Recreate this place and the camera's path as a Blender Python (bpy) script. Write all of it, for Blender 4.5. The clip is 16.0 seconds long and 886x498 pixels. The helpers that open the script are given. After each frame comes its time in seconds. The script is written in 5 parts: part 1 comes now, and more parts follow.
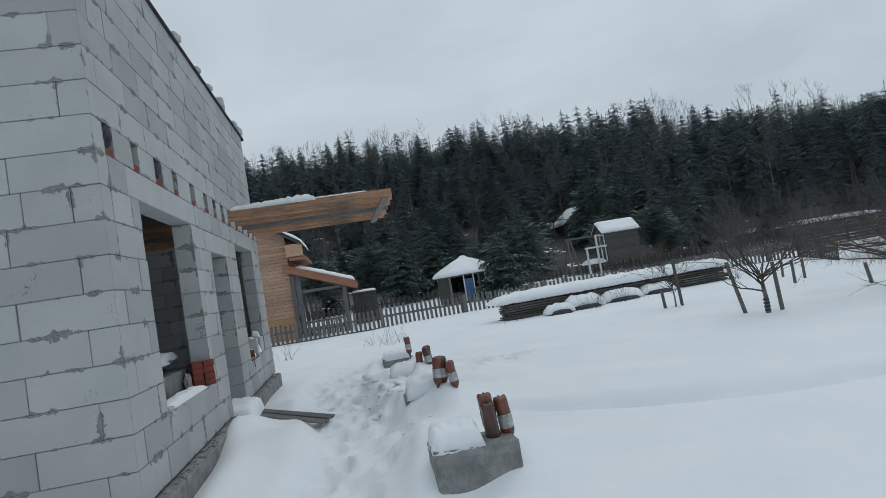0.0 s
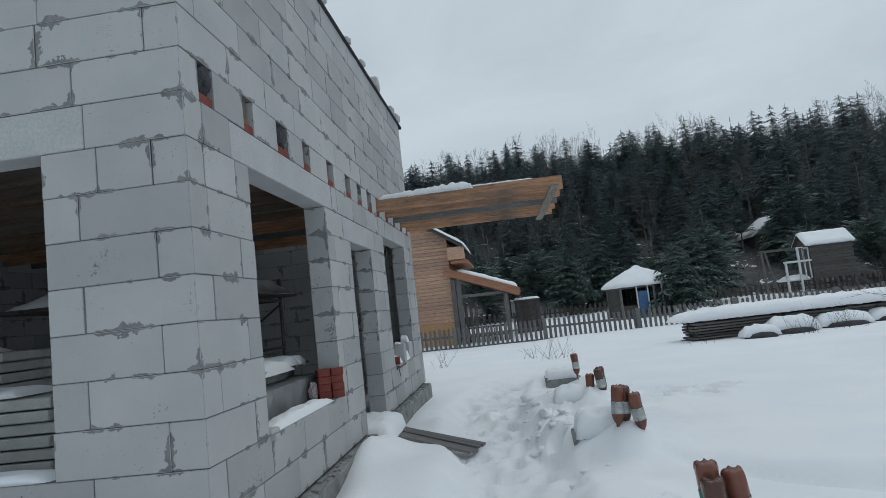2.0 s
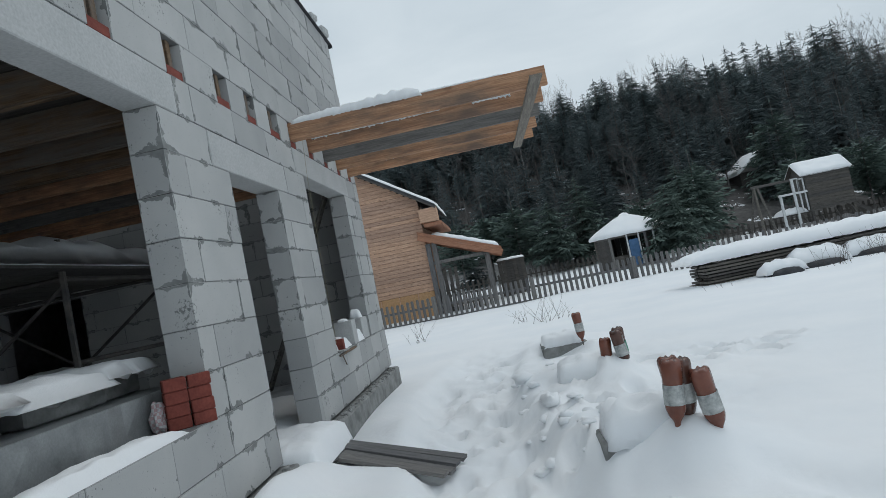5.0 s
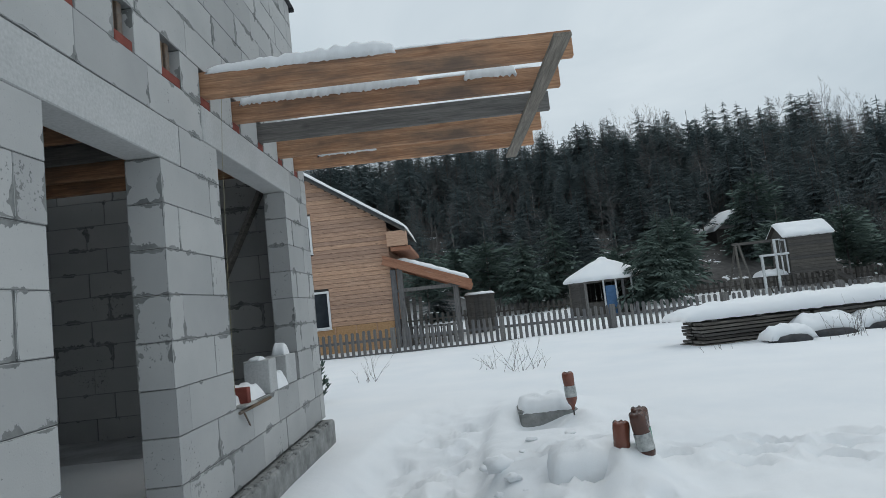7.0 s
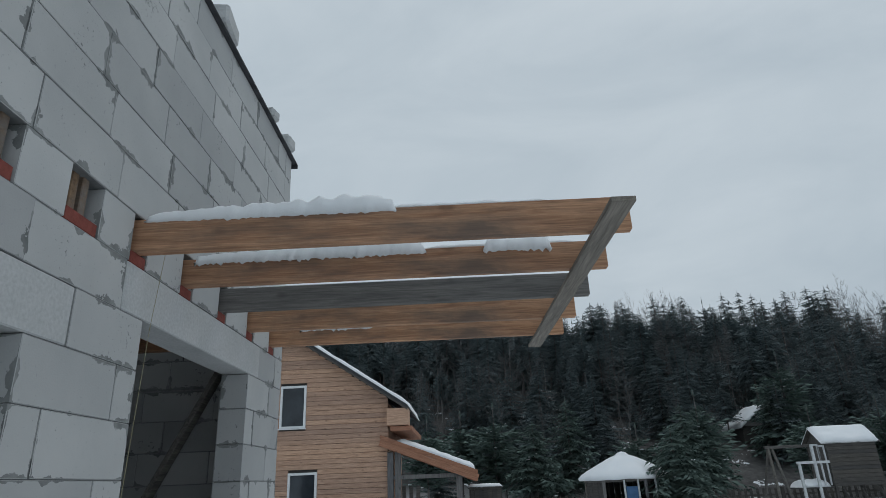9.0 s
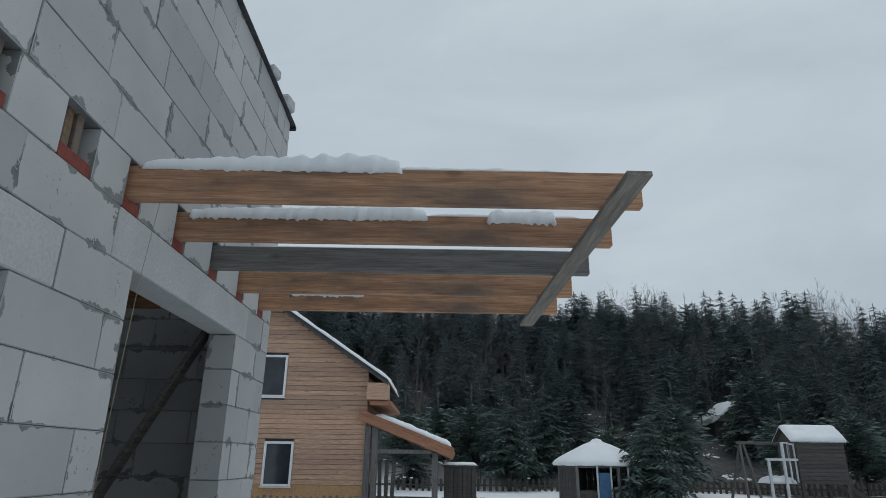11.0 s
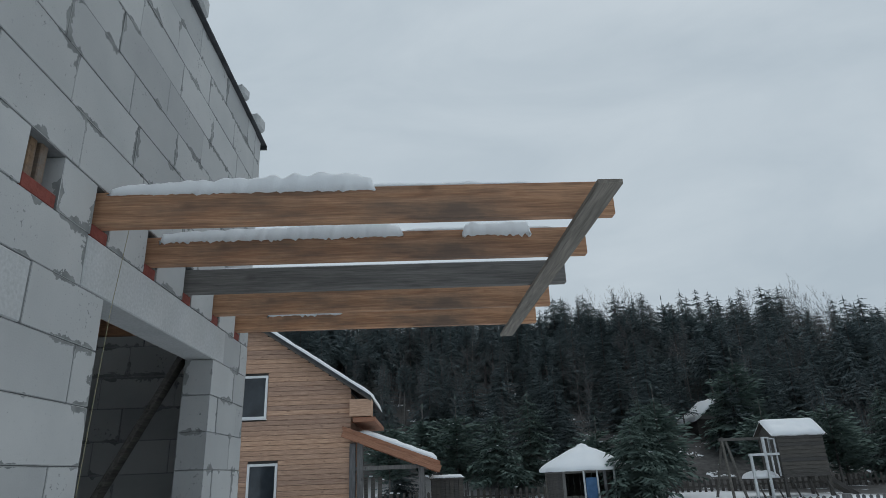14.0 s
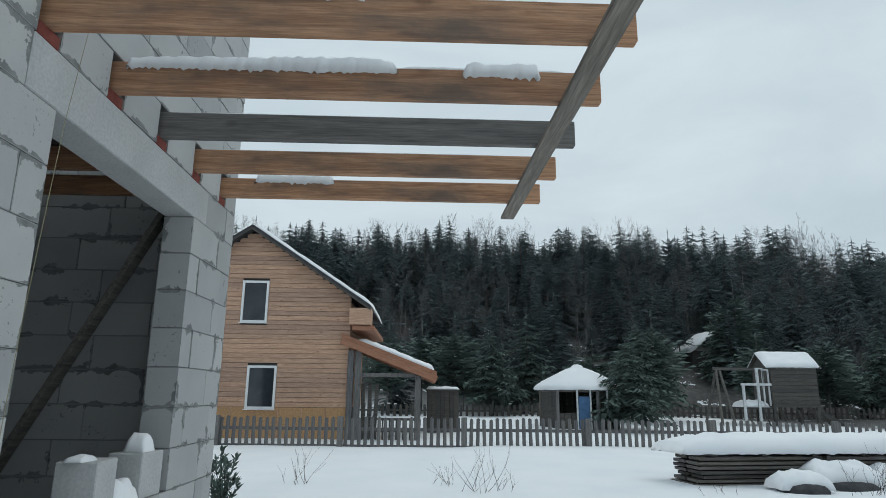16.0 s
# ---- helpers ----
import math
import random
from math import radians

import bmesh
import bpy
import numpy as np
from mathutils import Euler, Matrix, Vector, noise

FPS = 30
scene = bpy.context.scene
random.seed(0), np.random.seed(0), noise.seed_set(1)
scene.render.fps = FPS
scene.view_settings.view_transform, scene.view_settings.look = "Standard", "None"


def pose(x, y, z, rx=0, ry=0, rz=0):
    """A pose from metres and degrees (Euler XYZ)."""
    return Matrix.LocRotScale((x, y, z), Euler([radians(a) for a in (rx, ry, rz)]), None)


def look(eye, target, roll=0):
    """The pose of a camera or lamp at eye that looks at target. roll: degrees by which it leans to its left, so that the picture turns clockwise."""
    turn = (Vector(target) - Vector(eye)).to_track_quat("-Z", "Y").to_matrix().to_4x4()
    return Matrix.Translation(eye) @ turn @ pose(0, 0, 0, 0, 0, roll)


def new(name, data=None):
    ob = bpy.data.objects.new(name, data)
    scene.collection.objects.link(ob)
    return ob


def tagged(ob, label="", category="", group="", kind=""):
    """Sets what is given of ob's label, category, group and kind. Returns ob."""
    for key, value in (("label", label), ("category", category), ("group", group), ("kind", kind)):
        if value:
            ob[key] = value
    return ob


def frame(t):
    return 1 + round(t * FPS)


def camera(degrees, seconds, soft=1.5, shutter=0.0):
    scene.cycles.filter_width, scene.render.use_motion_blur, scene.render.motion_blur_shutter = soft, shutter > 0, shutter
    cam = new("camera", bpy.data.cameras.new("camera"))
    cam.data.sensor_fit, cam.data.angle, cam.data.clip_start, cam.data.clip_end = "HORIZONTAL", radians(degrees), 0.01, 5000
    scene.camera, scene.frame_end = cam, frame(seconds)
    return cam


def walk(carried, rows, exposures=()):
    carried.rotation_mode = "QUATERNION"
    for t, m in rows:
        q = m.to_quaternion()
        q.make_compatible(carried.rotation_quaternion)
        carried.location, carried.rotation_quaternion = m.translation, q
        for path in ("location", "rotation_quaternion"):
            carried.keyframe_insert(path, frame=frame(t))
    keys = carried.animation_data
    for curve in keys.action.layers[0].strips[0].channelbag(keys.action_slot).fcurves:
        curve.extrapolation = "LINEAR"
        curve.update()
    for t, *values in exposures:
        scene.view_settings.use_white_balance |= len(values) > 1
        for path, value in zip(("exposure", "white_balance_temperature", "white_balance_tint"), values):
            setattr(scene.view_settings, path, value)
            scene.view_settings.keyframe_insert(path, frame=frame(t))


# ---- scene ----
cam = camera(70.8, 16.0, 0.85)
PATH = [
    (0, (1.569, -4.596, 1.2), (1.886, -2.624, 1.298), -9.3),
    (0.5, (1.619, -4.175, 1.187), (2.011, -2.219, 1.325), -10.8),
    (1, (1.559, -3.715, 1.159), (1.864, -1.746, 1.339), -9.2),
    (1.5, (1.539, -3.468, 1.194), (1.8, -1.49, 1.334), -11.8),
    (2, (1.618, -3.1, 1.161), (1.421, -1.119, 1.358), -6.4),
    (2.5, (1.639, -2.728, 1.176), (1.509, -0.741, 1.355), -6.0),
    (3, (1.637, -2.365, 1.177), (1.955, -0.391, 1.248), -10.7),
    (3.5, (1.733, -1.958, 1.091), (1.83, 0.039, 1.159), -8.4),
    (3.7, (1.769, -1.841, 1.055), (1.797, 0.158, 1.109), -8.5),
    (5.8, (1.583, -0.047, 0.985), (1.358, 1.934, 1.137), -11.0),
    (6, (1.643, 0.103, 1.006), (1.317, 2.069, 1.179), -8.4),
    (6.5, (1.566, 0.58, 0.988), (1.13, 2.519, 1.218), -8.3),
    (6.8, (1.557, 0.889, 1.011), (1.358, 2.864, 1.256), -7.9),
    (7, (1.541, 1.01, 1.04), (1.503, 3.002, 1.215), -6.2),
    (7.5, (1.604, 1.432, 1.202), (1.65, 3.403, 1.536), -7.3),
    (8, (1.54, 1.739, 1.39), (1.793, 3.615, 2.034), -7.0),
    (8.5, (1.509, 1.953, 1.438), (1.668, 3.802, 2.183), -2.5),
    (9, (1.569, 2.135, 1.428), (1.537, 4.007, 2.132), -2.4),
    (9.5, (1.515, 2.219, 1.427), (1.437, 4.07, 2.181), -1.4),
    (10, (1.482, 2.213, 1.419), (1.477, 4.07, 2.16), -0.9),
    (10.2, (1.485, 2.224, 1.395), (1.49, 4.093, 2.108), 0.9),
    (12.3, (1.477, 2.24, 1.394), (1.497, 4.14, 2.017), 0.2),
    (12.5, (1.472, 2.238, 1.396), (1.468, 4.133, 2.034), -0.9),
    (13, (1.493, 2.233, 1.403), (1.55, 4.125, 2.048), -1.7),
    (13.5, (1.495, 2.236, 1.407), (1.567, 4.121, 2.072), -2.0),
    (14, (1.491, 2.234, 1.41), (1.572, 4.114, 2.088), -2.4),
    (14.5, (1.485, 2.251, 1.41), (1.599, 4.134, 2.076), -2.3),
    (15, (1.446, 2.278, 1.372), (1.567, 4.194, 1.932), -2.1),
    (15.5, (1.479, 2.42, 1.249), (1.668, 4.383, 1.582), -1.7),
    (16, (1.567, 2.648, 1.097), (1.625, 4.595, 1.551), 0.6),
]
EXPOSURES = [(0, -0.05, 6480, 10), (3.7, 0.01, 6510, 10), (5.8, 0.21, 6660, 10), (7.0, 0.15, 6640, 10), (7.6, 0.0, 6580, 10), (8.2, -0.16, 6500, 10), (10.2, -0.17, 6500, 10),
             (12.3, -0.14, 6480, 10), (14.5, -0.15, 6480, 10), (15.2, -0.08, 6490, 9), (15.6, 0.03, 6520, 8), (16, 0.15, 6540, 7)]
walk(cam, [(t, look(eye, target, roll)) for t, eye, target, roll in PATH], EXPOSURES)

# ---- world, sun, exposure ----
world = bpy.data.worlds.new("overcast_sky")
scene.world = world
world.use_nodes = True
wt = world.node_tree
wt.nodes.clear()


def wn(kind, **inputs):
    n = wt.nodes.new(kind)
    for k, v in inputs.items():
        n.inputs[k].default_value = v
    return n


sky = wn("ShaderNodeTexSky")
sky.sky_type = "NISHITA"
sky.sun_disc = False
sky.sun_elevation = radians(65)
sky.sun_rotation = radians(49)
sky.air_density, sky.dust_density, sky.ozone_density = 1.0, 6.0, 1.0
sky_hsv = wn("ShaderNodeHueSaturation", Saturation=0.35, Value=0.10)
wt.links.new(sky.outputs[0], sky_hsv.inputs["Color"])
w_coord = wn("ShaderNodeTexCoord")
w_map = wn("ShaderNodeMapping")
w_map.inputs["Scale"].default_value = (1.0, 1.0, 2.6)
wt.links.new(w_coord.outputs["Generated"], w_map.inputs["Vector"])
w_noise = wn("ShaderNodeTexNoise", Scale=2.2, Detail=6.0, Roughness=0.55, Distortion=0.6)
wt.links.new(w_map.outputs[0], w_noise.inputs["Vector"])
w_ramp = wn("ShaderNodeValToRGB")
w_ramp.color_ramp.elements[0].position, w_ramp.color_ramp.elements[1].position = 0.3, 0.72
w_ramp.color_ramp.elements[0].color = (0.465, 0.56, 0.635, 1)
w_ramp.color_ramp.elements[1].color = (0.61, 0.70, 0.765, 1)
wt.links.new(w_noise.outputs["Fac"], w_ramp.inputs["Fac"])
w_mix = wn("ShaderNodeMixRGB", Fac=0.88)
wt.links.new(sky_hsv.outputs[0], w_mix.inputs["Color1"])
wt.links.new(w_ramp.outputs[0], w_mix.inputs["Color2"])
w_bg = wn("ShaderNodeBackground", Strength=1.0)
w_out = wn("ShaderNodeOutputWorld")
wt.links.new(w_mix.outputs[0], w_bg.inputs["Color"])
wt.links.new(w_bg.outputs[0], w_out.inputs["Surface"])

sun_data = bpy.data.lights.new("sun", "SUN")
sun_data.energy, sun_data.angle, sun_data.color = 0.28, radians(40), (1.0, 0.97, 0.93)
sun = new("sun", sun_data)
sun.matrix_world = look((14, 12, 40), (0, 0, 0))


# ---- materials ----
class Mat:
    """A small builder of node materials."""

    def __init__(self, name, rough=0.8, metal=0.0, spec=0.3):
        self.m = bpy.data.materials.new(name)
        self.m.use_nodes = True
        self.t = self.m.node_tree
        self.b = self.t.nodes["Principled BSDF"]
        self.b.inputs["Roughness"].default_value = rough
        self.b.inputs["Metallic"].default_value = metal
        self.b.inputs["Specular IOR Level"].default_value = spec

    def n(self, kind, **inputs):
        n = self.t.nodes.new(kind)
        for k, v in inputs.items():
            n.inputs[k].default_value = v
        return n

    def l(self, a, b):
        self.t.links.new(a, b)

    def coord(self, which="Object", scale=(1, 1, 1)):
        c = self.n("ShaderNodeTexCoord") if which != "World" else self.n("ShaderNodeNewGeometry")
        mp = self.n("ShaderNodeMapping")
        mp.inputs["Scale"].default_value = scale
        self.l(c.outputs["Position" if which == "World" else which], mp.inputs["Vector"])
        return mp.outputs[0]

    def noise(self, vec, scale, detail=5.0, rough=0.55, dist=0.0):
        n = self.n("ShaderNodeTexNoise", Scale=scale, Detail=detail, Roughness=rough, Distortion=dist)
        self.l(vec, n.inputs["Vector"])
        return n.outputs["Fac"]

    def ramp(self, fac, *stops):
        r = self.n("ShaderNodeValToRGB")
        e = r.color_ramp.elements
        while len(e) < len(stops):
            e.new(0.5)
        for el, (p, c) in zip(e, stops):
            el.position = p
            el.color = (*c, 1) if len(c) == 3 else c
        self.l(fac, r.inputs["Fac"])
        return r.outputs["Color"]

    def math(self, op, a, b=None, clamp=False):
        n = self.n("ShaderNodeMath")
        n.operation, n.use_clamp = op, clamp
        for i, v in enumerate((a, b)):
            if v is None:
                continue
            if isinstance(v, (int, float)):
                n.inputs[i].default_value = v
            else:
                self.l(v, n.inputs[i])
        return n.outputs[0]

    def mix(self, fac, a, b, mode="MIX"):
        n = self.n("ShaderNodeMixRGB")
        n.blend_type = mode
        for i, v in enumerate((fac, a, b)):
            if isinstance(v, (int, float)):
                n.inputs[i].default_value = v
            elif isinstance(v, tuple):
                n.inputs[i].default_value = (*v, 1)
            else:
                self.l(v, n.inputs[i])
        return n.outputs[0]

    def rand(self):
        return self.n("ShaderNodeObjectInfo").outputs["Random"]

    def island(self):
        return self.n("ShaderNodeNewGeometry").outputs["Random Per Island"]

    def color(self, c):
        if isinstance(c, tuple):
            self.b.inputs["Base Color"].default_value = (*c, 1)
        else:
            self.l(c, self.b.inputs["Base Color"])
        return self

    def bump(self, h, strength=0.4, dist=0.01):
        n = self.n("ShaderNodeBump", Strength=strength, Distance=dist)
        self.l(h, n.inputs["Height"])
        self.l(n.outputs[0], self.b.inputs["Normal"])
        return self


def simple(name, c1, c2, scale=6, rough=0.8, metal=0.0, bump=0.3, which="Object", stretch=(1, 1, 1), spec=0.3, fine=90):
    """Two-tone worn surface with a coarse stain and a fine grain."""
    k = Mat(name, rough, metal, spec)
    v = k.coord(which, stretch)
    big, small = k.noise(v, scale), k.noise(v, fine, 3)
    col = k.ramp(big, (0.3, c1), (0.7, c2))
    k.color(k.mix(0.25, col, k.ramp(small, (0.3, (0.35, 0.35, 0.35)), (0.7, (0.75, 0.75, 0.75))), "OVERLAY"))
    k.bump(small, bump, 0.004)
    return k.m


def block_material():
    """Aerated concrete with pores, a slight tone per block, and smeared grey glue along its edges."""
    k = Mat("aerated_concrete", 0.92, 0, 0.15)
    world_v, obj = k.coord("World"), k.coord("Object")
    tone = k.ramp(k.rand(), (0.0, (0.375, 0.38, 0.378)), (0.3, (0.43, 0.434, 0.43)), (1.0, (0.485, 0.488, 0.482)))
    stain = k.ramp(k.noise(world_v, 1.7, 6), (0.3, (0.86, 0.87, 0.88)), (0.7, (1.03, 1.03, 1.03)))
    col = k.mix(1.0, tone, stain, "MULTIPLY")
    pores = k.noise(world_v, 70, 2, 0.5)
    col = k.mix(k.math("MULTIPLY", k.math("LESS_THAN", pores, 0.31), 0.5), col, (0.3, 0.31, 0.32))
    half = k.n("ShaderNodeAttribute")
    half.attribute_name = "half"
    tc = k.n("ShaderNodeTexCoord")

    def vec(op, a, b=None):
        n = k.n("ShaderNodeVectorMath")
        n.operation = op
        k.l(a, n.inputs[0])
        if b is not None:
            if isinstance(b, tuple):
                n.inputs[1].default_value = b
            else:
                k.l(b, n.inputs[1])
        return n.outputs[0]

    d = vec("SUBTRACT", half.outputs["Vector"], vec("ABSOLUTE", tc.outputs["Object"]))
    d = vec("ADD", d, vec("MULTIPLY", vec("ABSOLUTE", tc.outputs["Normal"]), (9, 9, 9)))
    s = k.n("ShaderNodeSeparateXYZ")
    k.l(d, s.inputs[0])
    edge = k.math("MINIMUM", k.math("MINIMUM", s.outputs[0], s.outputs[1]), s.outputs[2])
    thick = k.math("MULTIPLY", k.math("SUBTRACT", k.noise(world_v, 3.4, 3, 0.55), 0.525), 10.0, True)
    rough_edge = k.math("MULTIPLY", k.math("SUBTRACT", k.noise(world_v, 18, 4, 0.72), 0.33), 0.15)
    lim = k.math("ADD", k.math("MULTIPLY", thick, rough_edge), 0.0032)
    smear = k.math("MULTIPLY", k.math("LESS_THAN", edge, lim), 0.85)
    glue = k.ramp(k.noise(world_v, 11, 4), (0.3, (0.10, 0.107, 0.107)), (0.7, (0.24, 0.25, 0.245)))
    col = k.mix(smear, col, glue)
    dab_n = k.math("ADD", k.noise(world_v, 42, 4, 0.7), k.math("MULTIPLY", k.noise(world_v, 2.6, 3), 0.75))
    dab = k.math("MULTIPLY", k.math("GREATER_THAN", dab_n, 1.09), 0.8)
    k.color(k.mix(dab, col, glue))
    h = k.math("ADD", k.math("MULTIPLY", k.noise(obj, 120, 3), 0.4), k.math("MULTIPLY", smear, 0.7))
    k.bump(h, 0.45, 0.004)
    return k.m


def snow_material():
    k = Mat("snow", 0.65, 0, 0.25)
    v = k.coord("World")
    big = k.ramp(k.noise(v, 0.9, 5), (0.3, (0.80, 0.83, 0.86)), (0.7, (0.87, 0.885, 0.90)))
    k.color(big)
    h = k.math("ADD", k.noise(v, 14, 6, 0.6), k.math("MULTIPLY", k.noise(v, 160, 2), 0.25))
    k.bump(h, 0.35, 0.012)
    return k.m


def ground_material():
    """Snow in the open; dark litter and brush with snow patches under the far woods."""
    k = Mat("snowy_ground", 0.7, 0, 0.2)
    v = k.coord("World")
    snow_c = k.ramp(k.noise(v, 0.9, 5), (0.3, (0.80, 0.83, 0.86)), (0.7, (0.87, 0.885, 0.90)))
    litter = k.ramp(k.noise(v, 2.5, 6), (0.35, (0.05, 0.049, 0.048)), (0.7, (0.11, 0.107, 0.105)))
    patch = k.math("GREATER_THAN", k.noise(v, 0.55, 6, 0.7), 0.61)
    wood = k.mix(patch, litter, (0.72, 0.75, 0.78))
    a = k.n("ShaderNodeAttribute")
    a.attribute_name = "woods"
    k.color(k.mix(a.outputs["Fac"], snow_c, wood))
    h = k.math("ADD", k.noise(v, 14, 6, 0.6), k.math("MULTIPLY", k.noise(v, 160, 2), 0.25))
    k.bump(h, 0.35, 0.012)
    return k.m


def wood_material(name, dark, light, weather=(0.16, 0.155, 0.15), amount=0.25, axis=0, rough=0.75):
    """Sawn softwood: long grain along one axis, knots, grey weathering."""
    k = Mat(name, rough, 0, 0.25)
    st = [22.0, 22.0, 22.0]
    st[axis] = 1.6
    v = k.coord("Object", tuple(st))
    plain = k.coord("Object")
    grain = k.noise(v, 1.6, 6, 0.6, 0.8)
    col = k.ramp(grain, (0.28, dark), (0.72, light))
    tint = k.ramp(k.rand(), (0.0, (0.80, 0.80, 0.82)), (1.0, (1.1, 1.06, 1.0)))
    col = k.mix(1.0, col, tint, "MULTIPLY")
    sk = [5.0, 5.0, 5.0]
    sk[axis] = 2.6
    knots = k.n("ShaderNodeTexVoronoi", Scale=1.0)
    k.l(k.coord("Object", tuple(sk)), knots.inputs["Vector"])
    kn = k.ramp(knots.outputs["Distance"], (0.07, (1, 1, 1)), (0.15, (0, 0, 0)))
    col = k.mix(k.math("MULTIPLY", kn, 0.5), col, tuple(c * 0.35 for c in dark))
    ss = [6.5, 6.5, 6.5]
    ss[axis] = 0.9
    streak = k.math("ADD", k.math("MULTIPLY", k.noise(k.coord("Object", tuple(ss)), 1.0, 5, 0.65, 0.4), 0.65), k.math("MULTIPLY", k.noise(plain, 2.2, 6, 0.65), 0.35))
    w = k.ramp(streak, (0.77 - amount, (0, 0, 0)), (0.93 - amount, (1, 1, 1)))
    sf = [150.0, 150.0, 150.0]
    sf[axis] = 5.0
    fine = k.noise(k.coord("Object", tuple(sf)), 1.0, 4, 0.7)
    col = k.mix(0.55, col, k.ramp(fine, (0.3, (0.25, 0.25, 0.25)), (0.7, (0.75, 0.75, 0.75))), "OVERLAY")
    k.color(k.mix(k.math("MULTIPLY", w, 0.8), col, weather))
    k.bump(grain, 0.3, 0.004)
    return k.m


M_BLOCK = block_material()
M_GLUE = simple("grey_glue_mortar", (0.13, 0.137, 0.14), (0.22, 0.228, 0.23), 8, 0.95)
M_LINTEL = simple("cast_lintel_concrete", (0.40, 0.41, 0.41), (0.47, 0.476, 0.476), 3, 0.9, fine=60)
M_CONC = simple("rough_concrete", (0.15, 0.155, 0.152), (0.30, 0.305, 0.30), 7, 0.92, bump=0.7, fine=45)
M_SNOW = snow_material()
M_GROUND = ground_material()
M_BEAM = wood_material("larch_beam", (0.27, 0.14, 0.085), (0.57, 0.34, 0.21), (0.13, 0.105, 0.09), amount=0.30)
M_BEAM_GREY = wood_material("weathered_beam", (0.10, 0.10, 0.10), (0.20, 0.195, 0.19), amount=0.1)
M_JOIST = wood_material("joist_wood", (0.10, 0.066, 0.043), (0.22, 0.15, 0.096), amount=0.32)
M_SIDING = wood_material("pine_siding", (0.36, 0.22, 0.155), (0.60, 0.41, 0.305), (0.24, 0.18, 0.15), 0.12)
M_OSB = simple("osb_sheet", (0.32, 0.18, 0.085), (0.52, 0.32, 0.17), 22, 0.7, fine=60)
M_FENCE = wood_material("grey_fence_wood", (0.10, 0.10, 0.105), (0.21, 0.21, 0.21), (0.08, 0.08, 0.08), 0.15, 2)
M_PLANK = wood_material("old_grey_plank", (0.07, 0.068, 0.065), (0.20, 0.19, 0.175), (0.05, 0.05, 0.05), 0.2)
M_BATTEN = wood_material("grey_brown_batten", (0.13, 0.12, 0.105), (0.30, 0.275, 0.24), (0.06, 0.06, 0.058), 0.22, 1)
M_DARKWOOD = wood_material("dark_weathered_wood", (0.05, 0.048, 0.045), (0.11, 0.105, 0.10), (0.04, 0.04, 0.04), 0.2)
M_WHITEWOOD = simple("flaking_white_paint", (0.45, 0.47, 0.48), (0.62, 0.64, 0.65), 6, 0.7)
M_BRICK = simple("red_clay_brick", (0.145, 0.038, 0.03), (0.235, 0.066, 0.05), 9, 0.9, bump=0.6, fine=70)
M_FELT = simple("bitumen_felt", (0.03, 0.032, 0.036), (0.07, 0.072, 0.078), 8, 0.9)
M_PVC = simple("white_pvc", (0.70, 0.72, 0.73), (0.78, 0.79, 0.80), 4, 0.4, bump=0.05)
M_BLUE = simple("blue_painted_board", (0.045, 0.11, 0.22), (0.075, 0.16, 0.30), 6, 0.6)
M_STEEL = simple("dark_steel_tube", (0.05, 0.05, 0.055), (0.12, 0.11, 0.10), 9, 0.55, 0.5)
M_BARK = simple("dark_bark", (0.10, 0.096, 0.093), (0.18, 0.17, 0.163), 5, 0.95, bump=0.8, fine=30)
M_BIRCH = simple("pale_birch_bark", (0.22, 0.22, 0.22), (0.42, 0.42, 0.41), 5, 0.9)
M_TWIG = simple("bare_twig", (0.10, 0.095, 0.094), (0.16, 0.152, 0.148), 5, 0.9)
M_STEM = simple("dark_garden_twig", (0.045, 0.038, 0.034), (0.10, 0.085, 0.075), 5, 0.9)
M_PORCH = wood_material("red_brown_porch_wood", (0.23, 0.11, 0.072), (0.40, 0.21, 0.14), amount=0.2)


def needle_material(name, dim):
    """Fine foliage: its needles face all ways, so the shading leans to the open sky."""
    k = Mat(name, 0.95, 0, 0.05)
    c = k.ramp(k.island(), *((p, tuple(a * b for a, b in zip(c, dim))) for p, c in ((0.0, (0.126, 0.16, 0.17)), (0.6, (0.138, 0.174, 0.18)), (1.0, (0.15, 0.186, 0.186)))))
    k.color(c)
    half, tilt = k.n("ShaderNodeVectorMath"), k.n("ShaderNodeVectorMath")
    half.operation, tilt.operation = "MULTIPLY_ADD", "NORMALIZE"
    k.l(k.n("ShaderNodeNewGeometry").outputs["Normal"], half.inputs[0])
    half.inputs[1].default_value, half.inputs[2].default_value = (0.7, 0.7, 0.7), (0, 0, 0.5)
    k.l(half.outputs[0], tilt.inputs[0])
    k.l(tilt.outputs[0], k.b.inputs["Normal"])
    return k.m


def glass_material():
    k = Mat("window_glass", 0.06, 0, 0.6)
    v = k.coord("Object")
    k.color(k.ramp(k.noise(v, 1.5, 3), (0.35, (0.012, 0.016, 0.022)), (0.7, (0.035, 0.045, 0.055))))
    return k.m


def bottle_material(name, c1, c2):
    k = Mat(name, 0.22, 0, 0.5)
    v = k.coord("Object")
    k.color(k.ramp(k.noise(v, 9, 4), (0.3, c1), (0.7, c2)))
    k.b.inputs["Transmission Weight"].default_value = 0.25
    k.bump(k.noise(v, 40, 2), 0.15, 0.003)
    return k.m


